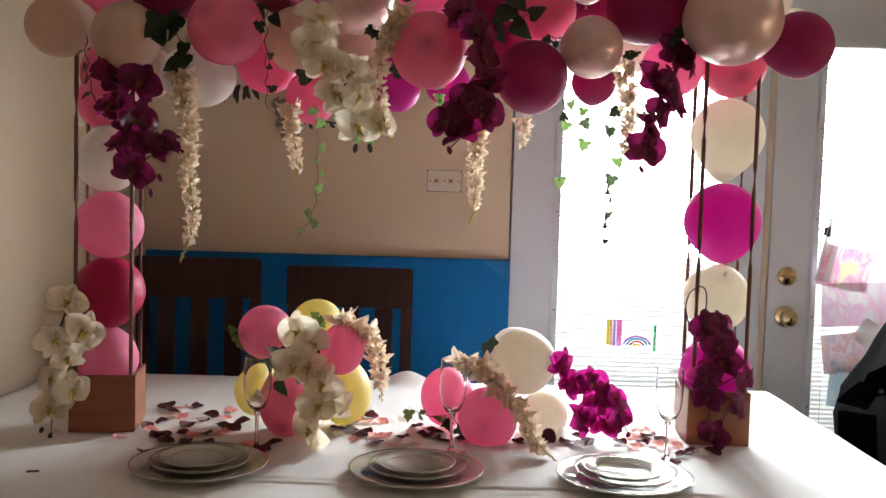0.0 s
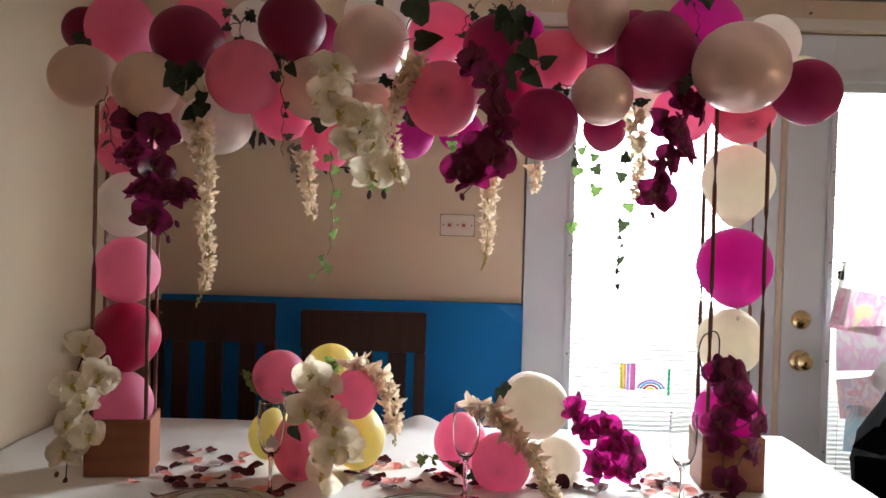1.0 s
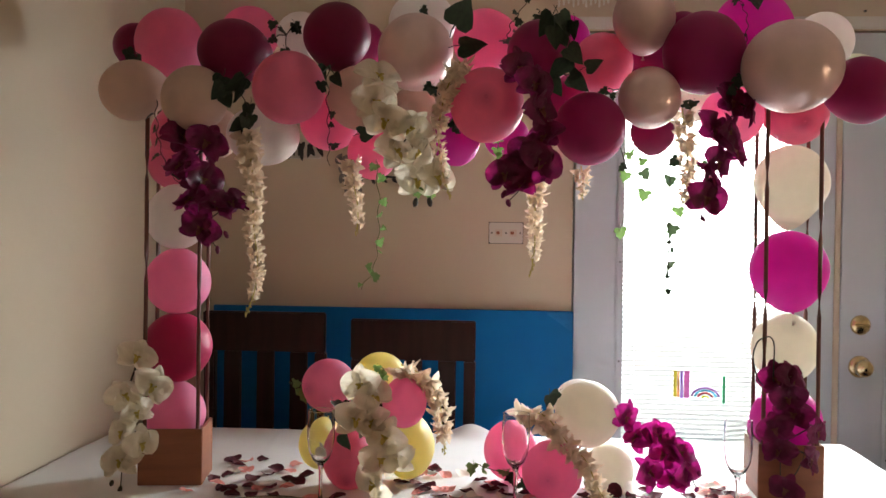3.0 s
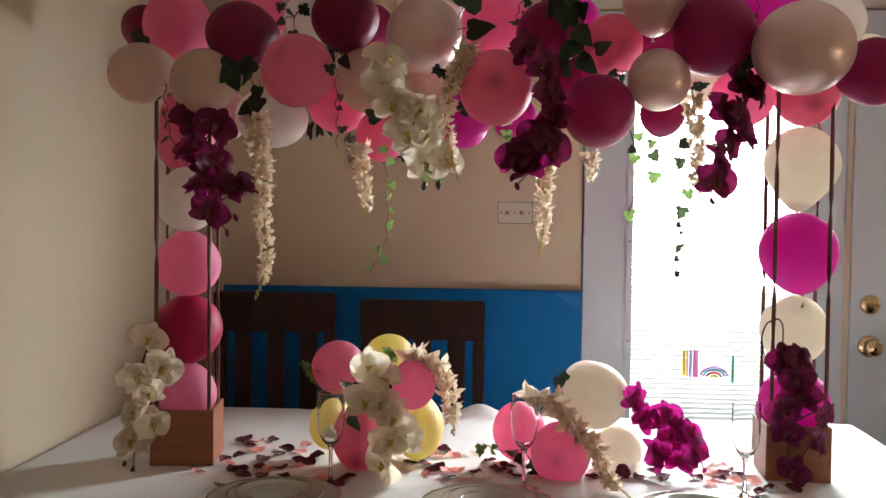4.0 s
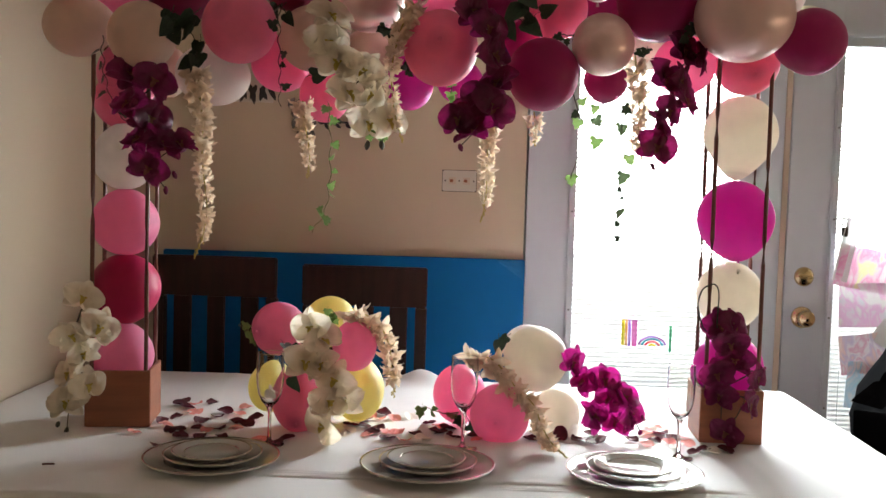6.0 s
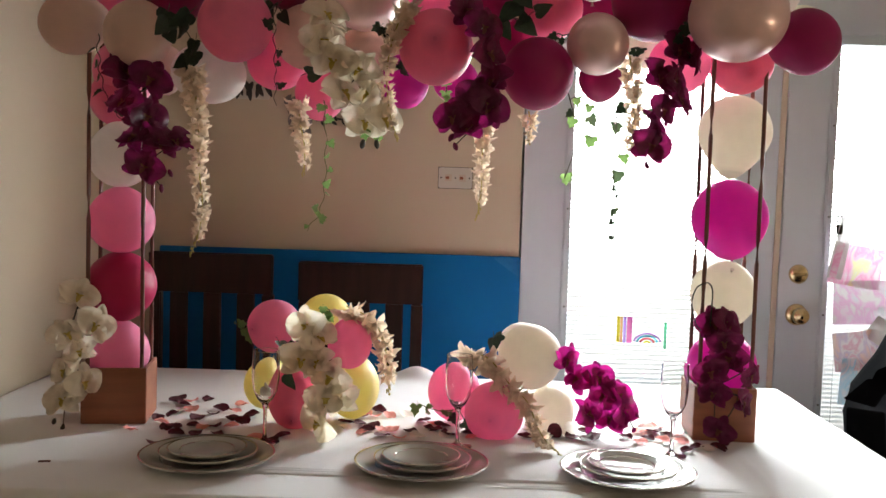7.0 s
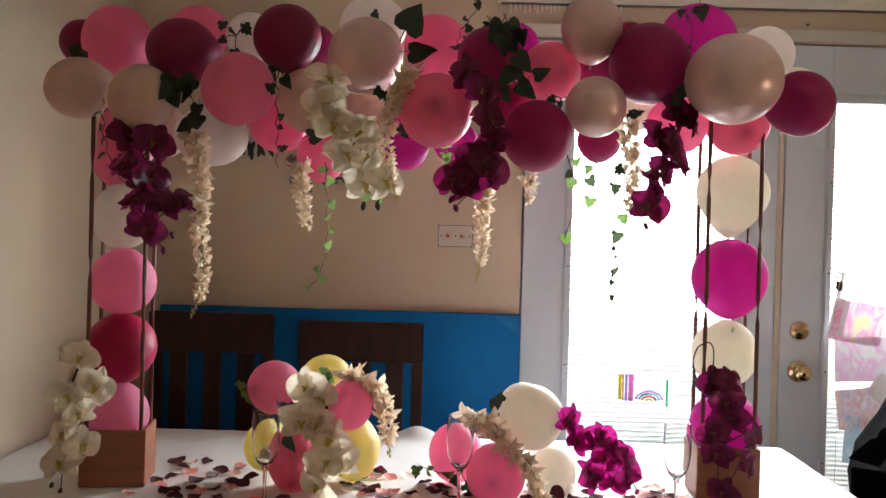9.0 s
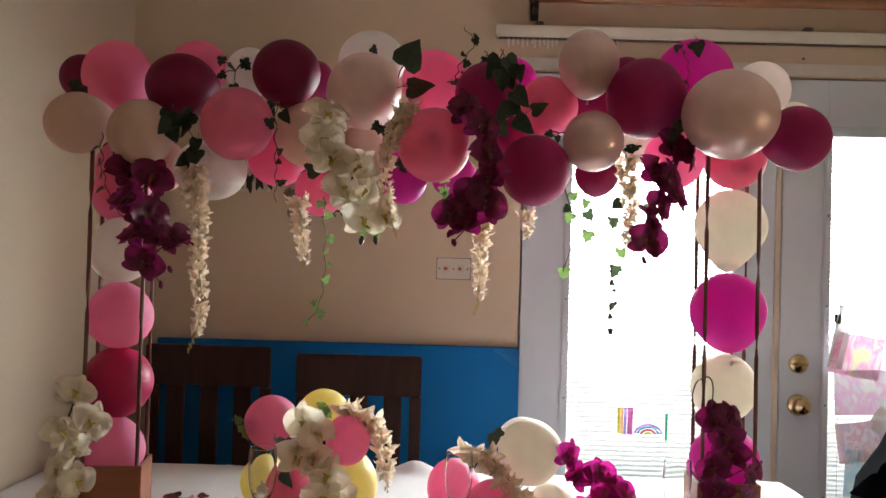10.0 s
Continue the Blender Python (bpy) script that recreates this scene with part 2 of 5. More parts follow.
def glass_door(name, x0, x1, label, shut):
    st = 0.155
    d = thing(name, label, "door", kind="structure")
    gx0, gx1, gz0, gz1 = x0 + st, x1 - st, 0.25, 1.865
    y0, y1 = BACK + 0.004, BACK + 0.048
    part("stile", block(x0 + 0.002, gx0, y0, y1, 0.012, DTOP, 0.002), DOORM, d)
    part("stile", block(gx1, x1 - 0.002, y0, y1, 0.012, DTOP, 0.002), DOORM, d)
    part("top_rail", block(gx0, gx1, y0, y1, gz1, DTOP, 0.002), DOORM, d)
    part("bottom_rail", block(gx0, gx1, y0, y1, 0.012, gz0, 0.002), DOORM, d)
    fr = bmesh.new()
    f = 0.024
    for a in ((gx0 - 0.012, gx0 + f - 0.012, gz0, gz1 + 0.02), (gx1 - f + 0.012, gx1 + 0.012, gz0, gz1 + 0.02)):
        block(a[0], a[1], y0 - 0.012, y0 - 0.001, a[2], a[3], 0.004, fr)
    block(gx0 - 0.012, gx1 + 0.012, y0 - 0.0125, y0 - 0.0015, gz1 - 0.002, gz1 + 0.026, 0.004, fr)
    block(gx0 - 0.012, gx1 + 0.012, y0 - 0.0125, y0 - 0.0015, gz0 - 0.026, gz0 + 0.002, 0.004, fr)
    bead = part("glazing_frame", fr, DOORM, d, "moulded plastic glazing frame")
    for z in (0.31, 0.605, 0.915, 1.25, 1.557, 1.83):
        for x in (gx0, gx1):
            sc = lathe([(0, -0.002), (0.0035, -0.001), (0.0035, 0.001), (0, 0.001)], 8)
            bmesh.ops.transform(sc, matrix=pose(x, y0 - 0.0135, z, 90), verts=sc.verts)
            part("screw", sc, STEEL, bead)
    pane = part("glass_pane", block(gx0 + 0.001, gx1 - 0.001, y0 + 0.010, y0 + 0.014, gz0 + 0.001, gz1 - 0.001), GLASS, d, "clear glass pane")
    pane.visible_shadow = False
    bl = bmesh.new()
    n = int((gz1 - gz0) / 0.0165)
    for k in range(n):
        z = gz1 - 0.036 - k * 0.0165
        if z < gz0 + 0.01:
            break
        a, b = 0.008 * math.cos(shut), 0.008 * math.sin(shut)
        vs = [bl.verts.new(c) for c in ((gx0 + 0.014, y0 + 0.026 - a, z - b), (gx1 - 0.014, y0 + 0.026 - a, z - b), (gx1 - 0.014, y0 + 0.026 + a, z + b), (gx0 + 0.014, y0 + 0.026 + a, z + b))]
        bl.faces.new(vs)
    tagged(part("blind_slats", bl, SLATM, d, "thin white mini blind slats"), kind="stuff")
    for cx in (gx0 + 0.055, gx1 - 0.055):
        part("ladder_cord", tube([Vector((cx, y0 + 0.0165, gz0 + 0.01)), Vector((cx, y0 + 0.0165, gz1 - 0.033))], 0.0009, sides=5), SLATM, d, "thin white ladder cord")
    part("blind_headrail", block(gx0 + 0.013, gx1 - 0.013, y0 + 0.018, y0 + 0.034, gz1 - 0.032, gz1 - 0.001), DOORM, d, "grey-white blind headrail")
    return d


door_a = glass_door("door_1", D0, D1, "closed white glazed patio door with mini blinds", radians(24))
door_b = glass_door("door_2", D1, D2, "closed white glazed patio door with brass knob", radians(24))
part("astragal", block(D1 - 0.022, D1 - 0.003, BACK - 0.006, BACK + 0.003, 0.012, DTOP, 0.002), STRIP, door_a, "tan weatherstrip along the meeting edge")
# added backing strip stops outside light leaking through the gap
part("gap_blocker", block(D1 - 0.010, D1 + 0.010, BACK + 0.0485, BACK + 0.056, 0.012, DTOP), BLACKM, door_a, "dark strip added to block light between the doors")
for nm, z, rr in (("deadbolt", 1.052, 0.033), ("door_knob", 0.913, 0.037)):
    rose = lathe([(0, 0.012), (rr * 0.8, 0.011), (rr, 0.005), (rr, 0.0), (0, 0)], 32)
    bmesh.ops.transform(rose, matrix=pose(1.212, BACK + 0.004, z, 90), verts=rose.verts)
    plate = part(nm, rose, BRASS, door_b, "polished brass", True)
    if nm == "door_knob":
        kb = lathe([(0, 0.062), (0.012, 0.061), (0.014, 0.058), (0.022, 0.060), (0.028, 0.052), (0.029, 0.042), (0.024, 0.032), (0.012, 0.026), (0.011, 0.008)], 32)
        bmesh.ops.transform(kb, matrix=pose(1.212, BACK + 0.004, z, 90), verts=kb.verts)
        part("knob_grip", kb, BRASS, plate, "", True)
    else:
        part("thumb_turn", block(1.190, 1.234, BACK - 0.030, BACK - 0.010, z - 0.006, z + 0.006, 0.004), BRASS, plate)

# ---- furniture ----
TZ = 0.757
TX0, TX1, TY0, TY1 = -1.075, 0.985, 1.70, 2.80
table = thing("dining_table", "long dining table hidden under a white cloth", "table")
part("tabletop", block(TX0 + 0.01, TX1 - 0.01, TY0 + 0.01, TY1 - 0.01, TZ - 0.035, TZ - 0.006, 0.004), CHAIRW, table)
for x in (TX0 + 0.1, TX1 - 0.1):
    for y in (TY0 + 0.1, TY1 - 0.1):
        part("leg", block(x - 0.035, x + 0.035, y - 0.035, y + 0.035, 0, TZ - 0.036, 0.006), CHAIRW, table)


def cloth_height(x, y):
    z = TZ + 0.0022 * noise.noise(Vector((x * 4, y * 5, 3))) + 0.0006 * noise.noise(Vector((x * 17, y * 17, 1)))
    for y0, x0, x1, h in ((1.835, -0.38, 0.62, 0.0035), (1.862, -0.40, -0.02, 0.0018), (1.800, 0.10, 0.75, 0.0020)):
        crease = y - (y0 - 0.012 * x + 0.004 * math.sin(x * 8))
        ends = min(1, max(0, (x - x0) / 0.08)) * min(1, max(0, (x1 - x) / 0.08))
        z += ends * h * (math.exp(-(crease / 0.0035) ** 2) - 0.7 * math.exp(-((crease - 0.008) / 0.004) ** 2))
    z += 0.03 * math.exp(-((x + 0.06) / 0.055) ** 2 - ((y - TY1) / 0.05) ** 2)
    for cx in (-0.55, 0.1, 0.62):
        z += 0.0015 * math.exp(-((x - cx - 0.05 * math.sin(y * 4)) / 0.008) ** 2)
    return z


def tablecloth():
    bm = bmesh.new()
    nx, ny, drop = 220, 380, 0.22
    rad = 0.018
    rows = []
    ex = [TX0 + (TX1 - TX0) * i / nx for i in range(nx + 1)]
    ey = [TY0 + (TY1 - TY0) * j / ny for j in range(ny + 1)]
    for y in ey:
        rows.append([bm.verts.new((x, y, cloth_height(x, y))) for x in ex])
    for a, b in zip(rows, rows[1:]):
        for i in range(nx):
            bm.faces.new((a[i], a[i + 1], b[i + 1], b[i]))
    rim = rows[0][:] + [r[-1] for r in rows[1:]] + rows[-1][-2::-1] + [r[0] for r in rows[-2:0:-1]]
    prev = rim
    for k in range(1, 9):
        ring = []
        for s, v in enumerate(rim):
            nrm = Vector((0, 0, 0))
            if abs(v.co.x - TX1) < 1e-5:
                nrm.x += 1
            if abs(v.co.y - TY0) < 1e-5:
                nrm.y -= 1
            if abs(v.co.y - TY1) < 1e-5:
                nrm.y += 1
            d = max(0, k - 2) / 6
            out = rad * min(1, k / 2) + 0.02 * d * (0.5 + math.sin(s * 0.11) * 0.5)
            ring.append(bm.verts.new(v.co + nrm * out + Vector((0, 0, -rad * (k / 2) ** 2 if k <= 2 else -rad - drop * d))))
        for s in range(len(rim)):
            j = (s + 1) % len(rim)
            bm.faces.new((prev[s], prev[j], ring[j], ring[s]))
        prev = ring
    return bm


tagged(part("tablecloth", tablecloth(), CLOTH, None, "", True), "white tablecloth with faint creases over the dining table", "tablecloth")

tagged(part("foam_board", block(-0.968, 0.262, BACK - 0.034, BACK - 0.016, 0.0, 1.082, 0.003), BOARD), "large bright blue foam board leaning on the wall", "board")
fl = bmesh.new()
film_rows = [[fl.verts.new((0.262 - 0.085 * u - 0.004, BACK - 0.0365 - 0.004 * abs(noise.noise(Vector((u * 6, v * 7, 2)))), 1.078 - 0.06 * v * (1 - u) - 0.006 * v)) for u in [i / 8 for i in range(9)]] for v in [j / 8 for j in range(9)]]
for a, b in zip(film_rows, film_rows[1:]):
    for i in range(8):
        fl.faces.new((a[i], a[i + 1], b[i + 1], b[i]))
part("corner_film", fl, FILM, bpy.data.objects["foam_board"], "creased blue plastic film at the corner", True)


def dining_chair(m, label, w=0.39, slats=3):
    c = thing("dining_chair", label, "chair", m, group="chairs behind the table")
    h = w / 2
    rail = block(-h, h, -0.011, 0.011, -0.125, 0.0, 0.004)
    for v in rail.verts:
        v.co.y += 0.035 * (1 - (v.co.x / h) ** 2) - 0.02
    part("top_rail", rail, CHAIRW, c)
    for s in (-1, 1):
        part("back_post", block(s * h - 0.018 * (s > 0) * 2, s * h + 0.018 * (s < 0) * 2, -0.018, 0.014, -1.065, -0.126, 0.004), CHAIRW, c)
        part("front_leg", block(s * (h - 0.02) - 0.02, s * (h - 0.02) + 0.02, -0.44, -0.40, -1.065, -0.62, 0.004), CHAIRW, c)
    for k in range(slats):
        x = -h + 0.036 + (w - 0.072) * (k + 0.5) / slats
        part("slat", block(x - 0.028, x + 0.028, -0.006, 0.006, -0.53, -0.126, 0.003), CHAIRW, c)
    part("lower_rail", block(-h + 0.037, h - 0.037, -0.010, 0.010, -0.575, -0.531, 0.003), CHAIRW, c)
    part("seat", block(-h - 0.01, h + 0.01, -0.45, -0.02, -0.618, -0.58, 0.008), CHAIRW, c)
    return c


dining_chair(pose(-0.722, 3.03, 1.083), "dark cherry wooden slat-back chair near the wall corner")
dining_chair(pose(-0.252, 3.03, 1.066), "dark cherry wooden slat-back chair before the blue board")


def planter(x, y, label, w=0.142, h=0.128, lean=0.0, turn=0):
    b = thing("wooden_planter", label, "planter", pose(x, y, TZ, 0, 0, turn), group="balloon columns")
    t = 0.007
    for nm, a in (("side_board", (-w / 2, w / 2, 0, t)), ("side_board", (-w / 2, w / 2, w - t, w)), ("side_board", (-w / 2, -w / 2 + t, t, w - t)), ("side_board", (w / 2 - t, w / 2, t, w - t))):
        part(nm, block(a[0], a[1], a[2], a[3], 0.001, h, 0.0012), BOXW, b)
    part("bottom_board", block(-w / 2 + t, w / 2 - t, t, w - t, 0.001, 0.008), BOXW, b)
    for px, py in ((-w / 2 + 0.012, t + 0.006), (w / 2 - 0.012, t + 0.006), (-w / 2 + 0.012, w - t - 0.006), (w / 2 - 0.012, w - t - 0.006)):
        line = [Vector((px + lean * z + 0.0004 * math.sin(z * 14 + px * 90), py, z)) for z in [0.01 + 0.9 * k / 16 for k in range(17)]]
        part("post", tube(line, 0.0048, sides=8), POSTW, b, "slim dark-stained dowel", True)
    return b


planter(-0.714, 2.149, "reddish-brown wooden planter box with four tall dowels", turn=8)
planter(0.663, 2.185, "brown wooden planter box with four dowels and magenta orchids", w=0.139, h=0.123, lean=-0.002, turn=-3)

BALLOONS = {}


def balloon_mesh(taper):
    """A balloon of radius one, its neck towards -z."""
    prof = []
    for k in range(25):
        a = math.pi * k / 24
        r, z = math.sin(a), math.cos(a)
        if z < 0:
            r *= 1 - taper * z * z * 1.2
            z *= 1 + taper * z * z * 0.9
        prof.append((r, z))
    return lathe(prof, 40)


def balloon(x, y, z, rx, rz, skin, neck, taper, group, label):
    if (skin, taper) not in BALLOONS:
        low = -(1 + taper * 0.9)
        knot = lathe([(0, low + 0.01), (0.035, low), (0.024, low - 0.03), (0.042, low - 0.05), (0.03, low - 0.065), (0.022, low - 0.075), (0.062, low - 0.115), (0.055, low - 0.12), (0, low - 0.085)], 14)
        BALLOONS[skin, taper] = finish(balloon_mesh(taper), SKINS[skin], "balloon", True), finish(knot, SKINS[skin], "knot", True)
    body, knot = BALLOONS[skin, taper]
    q = Vector((-neck[0], -neck[1], -neck[2])).to_track_quat('Z', 'Y')
    mid = (rx + rz) / 2
    turn = q.to_matrix()
    size = [sum(w * w * r for w, r in zip(turn.col[k], (rx, mid, rz))) for k in range(3)]
    ob = new("balloon", body)
    ob.matrix_world = Matrix.LocRotScale((x, y, z), q, size)
    tagged(ob, label, "balloon", group)
    part("knot", knot, None, ob)
    return ob


# ---- balloons ----
balloon(-0.861, 2.300, 1.775, 0.0557, 0.0527, "burgundy", (0.5, 0.5, -0.6), 0.12, "balloon garland over the table", "dark burgundy latex balloon in the garland over the table")
balloon(-0.749, 2.220, 1.765, 0.0796, 0.0796, "pink", (0.9, 0.3, -0.4), 0.12, "balloon garland over the table", "light pink latex balloon in the garland over the table")
balloon(-0.569, 2.120, 1.725, 0.0795, 0.0715, "burgundy", (1, 0.3, -0.1), 0.08, "balloon garland over the table", "dark burgundy latex balloon in the garland over the table")
balloon(-0.589, 2.320, 1.806, 0.0714, 0.0657, "pink", (0, 0.6, -0.8), 0.12, "balloon garland over the table", "light pink latex balloon in the garland over the table")
balloon(-0.786, 2.100, 1.637, 0.0731, 0.0664, "blush", (1, 0.3, 0.1), 0.12, "balloon garland over the table", "pale blush latex balloon in the garland over the table")
balloon(-0.635, 2.060, 1.613, 0.0713, 0.0713, "blush", (0.4, 0.9, 0.2), 0.12, "balloon garland over the table", "pale blush latex balloon in the garland over the table")
balloon(-0.431, 2.060, 1.637, 0.0781, 0.0781, "coral", (0.3, 0.9, -0.3), 0.12, "balloon garland over the table", "coral pink latex balloon in the garland over the table")
balloon(-0.465, 2.320, 1.800, 0.0592, 0.0592, "white", (0, 0.6, -0.8), 0.12, "balloon garland over the table", "translucent white latex balloon in the garland over the table")
balloon(-0.346, 2.150, 1.766, 0.0751, 0.0738, "burgundy", (-0.1, 0.6, -0.8), 0.12, "balloon garland over the table", "dark burgundy latex balloon in the garland over the table")
balloon(-0.307, 2.300, 1.775, 0.0468, 0.0551, "magenta", (0.9, 0.2, -0.4), 0.25, "balloon garland over the table", "dark magenta latex balloon in the garland over the table")
balloon(-0.173, 2.320, 1.833, 0.0804, 0.0721, "white", (0, 0.6, -0.8), 0.12, "balloon garland over the table", "translucent white latex balloon in the garland over the table")
balloon(-0.166, 2.100, 1.720, 0.0809, 0.0847, "pearl_white", (0.3, 0.8, -0.5), 0.12, "balloon garland over the table", "pearly white latex balloon in the garland over the table")
balloon(-0.021, 2.260, 1.778, 0.0750, 0.0737, "pink", (0.9, -0.3, 0.1), 0.12, "balloon garland over the table", "light pink latex balloon in the garland over the table")
balloon(-0.296, 2.160, 1.631, 0.0718, 0.0718, "blush", (0.2, 0.9, -0.2), 0.12, "balloon garland over the table", "pale blush latex balloon in the garland over the table")
balloon(-0.179, 2.200, 1.604, 0.0582, 0.0569, "blush", (0.2, 0.9, 0.2), 0.12, "balloon garland over the table", "pale blush latex balloon in the garland over the table")
balloon(-0.382, 2.270, 1.590, 0.0703, 0.0649, "pink", (0, 0.7, 0.6), 0.12, "balloon garland over the table", "light pink latex balloon in the garland over the table")
balloon(-0.528, 2.220, 1.553, 0.0871, 0.0683, "white", (-0.5, 0.8, 0.2), 0.12, "balloon garland over the table", "translucent white latex balloon in the garland over the table")
balloon(-0.274, 2.220, 1.514, 0.0562, 0.0614, "pink", (0.2, 0.8, 0.5), 0.12, "balloon garland over the table", "light pink latex balloon in the garland over the table")
balloon(-0.010, 2.030, 1.599, 0.0760, 0.0783, "coral", (0, -1, 0.05), 0.06, "balloon garland over the table", "coral pink latex balloon in the garland over the table")
balloon(-0.085, 2.240, 1.550, 0.0550, 0.0642, "hot_pink", (0.2, 0.8, 0.5), 0.12, "balloon garland over the table", "hot pink latex balloon in the garland over the table")
balloon(0.031, 2.260, 1.557, 0.0528, 0.0501, "hot_pink", (0.2, 0.8, 0.5), 0.12, "balloon garland over the table", "hot pink latex balloon in the garland over the table")
balloon(0.101, 2.130, 1.726, 0.0717, 0.0704, "magenta", (0.3, 0.8, -0.5), 0.12, "balloon garland over the table", "dark magenta latex balloon in the garland over the table")
balloon(0.155, 2.250, 1.646, 0.0560, 0.0560, "magenta", (0.1, 0.9, 0.1), 0.1, "balloon garland over the table", "dark magenta latex balloon in the garland over the table")
balloon(0.162, 2.320, 1.793, 0.0620, 0.0578, "hot_pink", (0, 0.6, -0.8), 0.12, "balloon garland over the table", "hot pink latex balloon in the garland over the table")
balloon(0.235, 2.140, 1.704, 0.0658, 0.0671, "coral", (-0.3, 0.9, 0.2), 0.12, "balloon garland over the table", "coral pink latex balloon in the garland over the table")
balloon(0.203, 2.060, 1.555, 0.0747, 0.0771, "magenta", (0.1, 0.8, 0.6), 0.12, "balloon garland over the table", "dark magenta latex balloon in the garland over the table")
balloon(0.314, 2.080, 1.789, 0.0648, 0.0722, "pearl_white", (0, 0.1, -1), 0.1, "balloon garland over the table", "pearly white latex balloon in the garland over the table")
balloon(0.324, 2.050, 1.618, 0.0642, 0.0642, "pearl_white", (0.4, 0.8, 0.4), 0.12, "balloon garland over the table", "pearly white latex balloon in the garland over the table")
balloon(0.346, 2.240, 1.739, 0.0614, 0.0587, "magenta", (0, 0.6, -0.8), 0.12, "balloon garland over the table", "dark magenta latex balloon in the garland over the table")
balloon(0.433, 2.300, 1.800, 0.0498, 0.0553, "magenta", (0, 0.6, -0.8), 0.12, "balloon garland over the table", "dark magenta latex balloon in the garland over the table")
balloon(0.436, 2.070, 1.714, 0.0857, 0.0857, "magenta", (-0.3, 0.9, 0.2), 0.12, "balloon garland over the table", "dark magenta latex balloon in the garland over the table")
balloon(0.585, 2.270, 1.801, 0.0914, 0.0914, "hot_pink", (0, 0.5, -0.9), 0.12, "balloon garland over the table", "hot pink latex balloon in the garland over the table")
balloon(0.593, 1.990, 1.672, 0.0995, 0.0911, "pearl_white", (0.5, 0.8, 0.3), 0.08, "balloon garland over the table", "pearly white latex balloon in the garland over the table")
balloon(0.726, 2.220, 1.768, 0.0674, 0.0632, "white", (-0.5, 0.5, -0.7), 0.12, "balloon garland over the table", "translucent white latex balloon in the garland over the table")
balloon(0.812, 2.270, 1.687, 0.0665, 0.0636, "ivory", (0, 0.6, -0.8), 0.12, "balloon garland over the table", "ivory latex balloon in the garland over the table")
balloon(0.753, 2.060, 1.636, 0.0703, 0.0690, "magenta", (-0.7, 0.6, -0.1), 0.12, "balloon garland over the table", "dark magenta latex balloon in the garland over the table")
balloon(0.357, 2.220, 1.565, 0.0497, 0.0497, "magenta", (0, 0.6, -0.8), 0.12, "balloon garland over the table", "dark magenta latex balloon in the garland over the table")
balloon(0.531, 2.220, 1.604, 0.0692, 0.0652, "rose", (0.2, 0.7, 0.7), 0.12, "balloon garland over the table", "rose pink latex balloon in the garland over the table")
balloon(0.476, 2.340, 1.656, 0.0475, 0.0475, "ivory", (0, 0.6, -0.8), 0.12, "balloon garland over the table", "ivory latex balloon in the garland over the table")
balloon(-0.663, 2.320, 1.570, 0.0539, 0.0596, "blush", (0, 0.6, -0.8), 0.12, "balloon garland over the table", "pale blush latex balloon in the garland over the table")
balloon(-0.726, 2.240, 1.555, 0.0740, 0.0685, "pink", (0.6, 0.4, 0.6), 0.1, "balloon column in the wooden planter", "light pink latex balloon stacked between planter dowels")
balloon(-0.740, 2.245, 1.494, 0.0700, 0.0631, "pink", (0.7, 0.4, 0.6), 0.1, "balloon column in the wooden planter", "light pink latex balloon stacked between planter dowels")
balloon(-0.729, 2.225, 1.362, 0.0719, 0.0734, "white", (0, 0.1, 1), 0.1, "balloon column in the wooden planter", "translucent white latex balloon stacked between planter dowels")
balloon(-0.726, 2.225, 1.213, 0.0761, 0.0748, "rose", (0, 0.1, 1), 0.06, "balloon column in the wooden planter", "rose pink latex balloon stacked between planter dowels")
balloon(-0.725, 2.225, 1.063, 0.0796, 0.0786, "crimson", (0.05, 0, -1), 0.06, "balloon column in the wooden planter", "deep crimson latex balloon stacked between planter dowels")
balloon(-0.731, 2.225, 0.908, 0.0722, 0.0717, "rose", (0.1, 0.1, 1), 0.06, "balloon column in the wooden planter", "rose pink latex balloon stacked between planter dowels")
balloon(0.675, 2.240, 1.612, 0.0722, 0.0695, "coral", (0, -0.9, -0.35), 0.08, "balloon column in the planter with orchids", "coral pink latex balloon stacked between planter dowels")
balloon(0.681, 2.283, 1.458, 0.0828, 0.0876, "ivory", (-0.1, -0.1, -1), 0.25, "balloon column in the planter with orchids", "ivory latex balloon stacked between planter dowels")
balloon(0.679, 2.283, 1.261, 0.0872, 0.0899, "hot_pink", (0.08, -0.1, -1), 0.1, "balloon column in the planter with orchids", "hot pink latex balloon stacked between planter dowels")
balloon(0.673, 2.283, 1.083, 0.0757, 0.0810, "ivory", (0, -0.75, 0.75), 0.02, "balloon column in the planter with orchids", "ivory latex balloon stacked between planter dowels")
balloon(0.678, 2.283, 0.918, 0.0801, 0.0744, "hot_pink", (0, 0.3, 1), 0.06, "balloon column in the planter with orchids", "hot pink latex balloon stacked between planter dowels")
balloon(-0.364, 2.200, 0.984, 0.0624, 0.0611, "rose", (-0.55, -0.8, 0), 0.08, "balloon centrepiece with white orchids", "rose pink latex balloon in the centrepiece with white orchids")
balloon(-0.260, 2.300, 0.989, 0.0621, 0.0607, "yellow", (0.2, 0.7, -0.7), 0.1, "balloon centrepiece with white orchids", "pale yellow latex balloon in the centrepiece with white orchids")
balloon(-0.187, 2.170, 0.956, 0.0483, 0.0610, "rose", (0.2, 0.8, -0.6), 0.1, "balloon centrepiece with white orchids", "rose pink latex balloon in the centrepiece with white orchids")
balloon(-0.187, 2.260, 0.838, 0.0615, 0.0776, "yellow", (0, 0.6, 0.8), 0.1, "balloon centrepiece with white orchids", "pale yellow latex balloon in the centrepiece with white orchids")
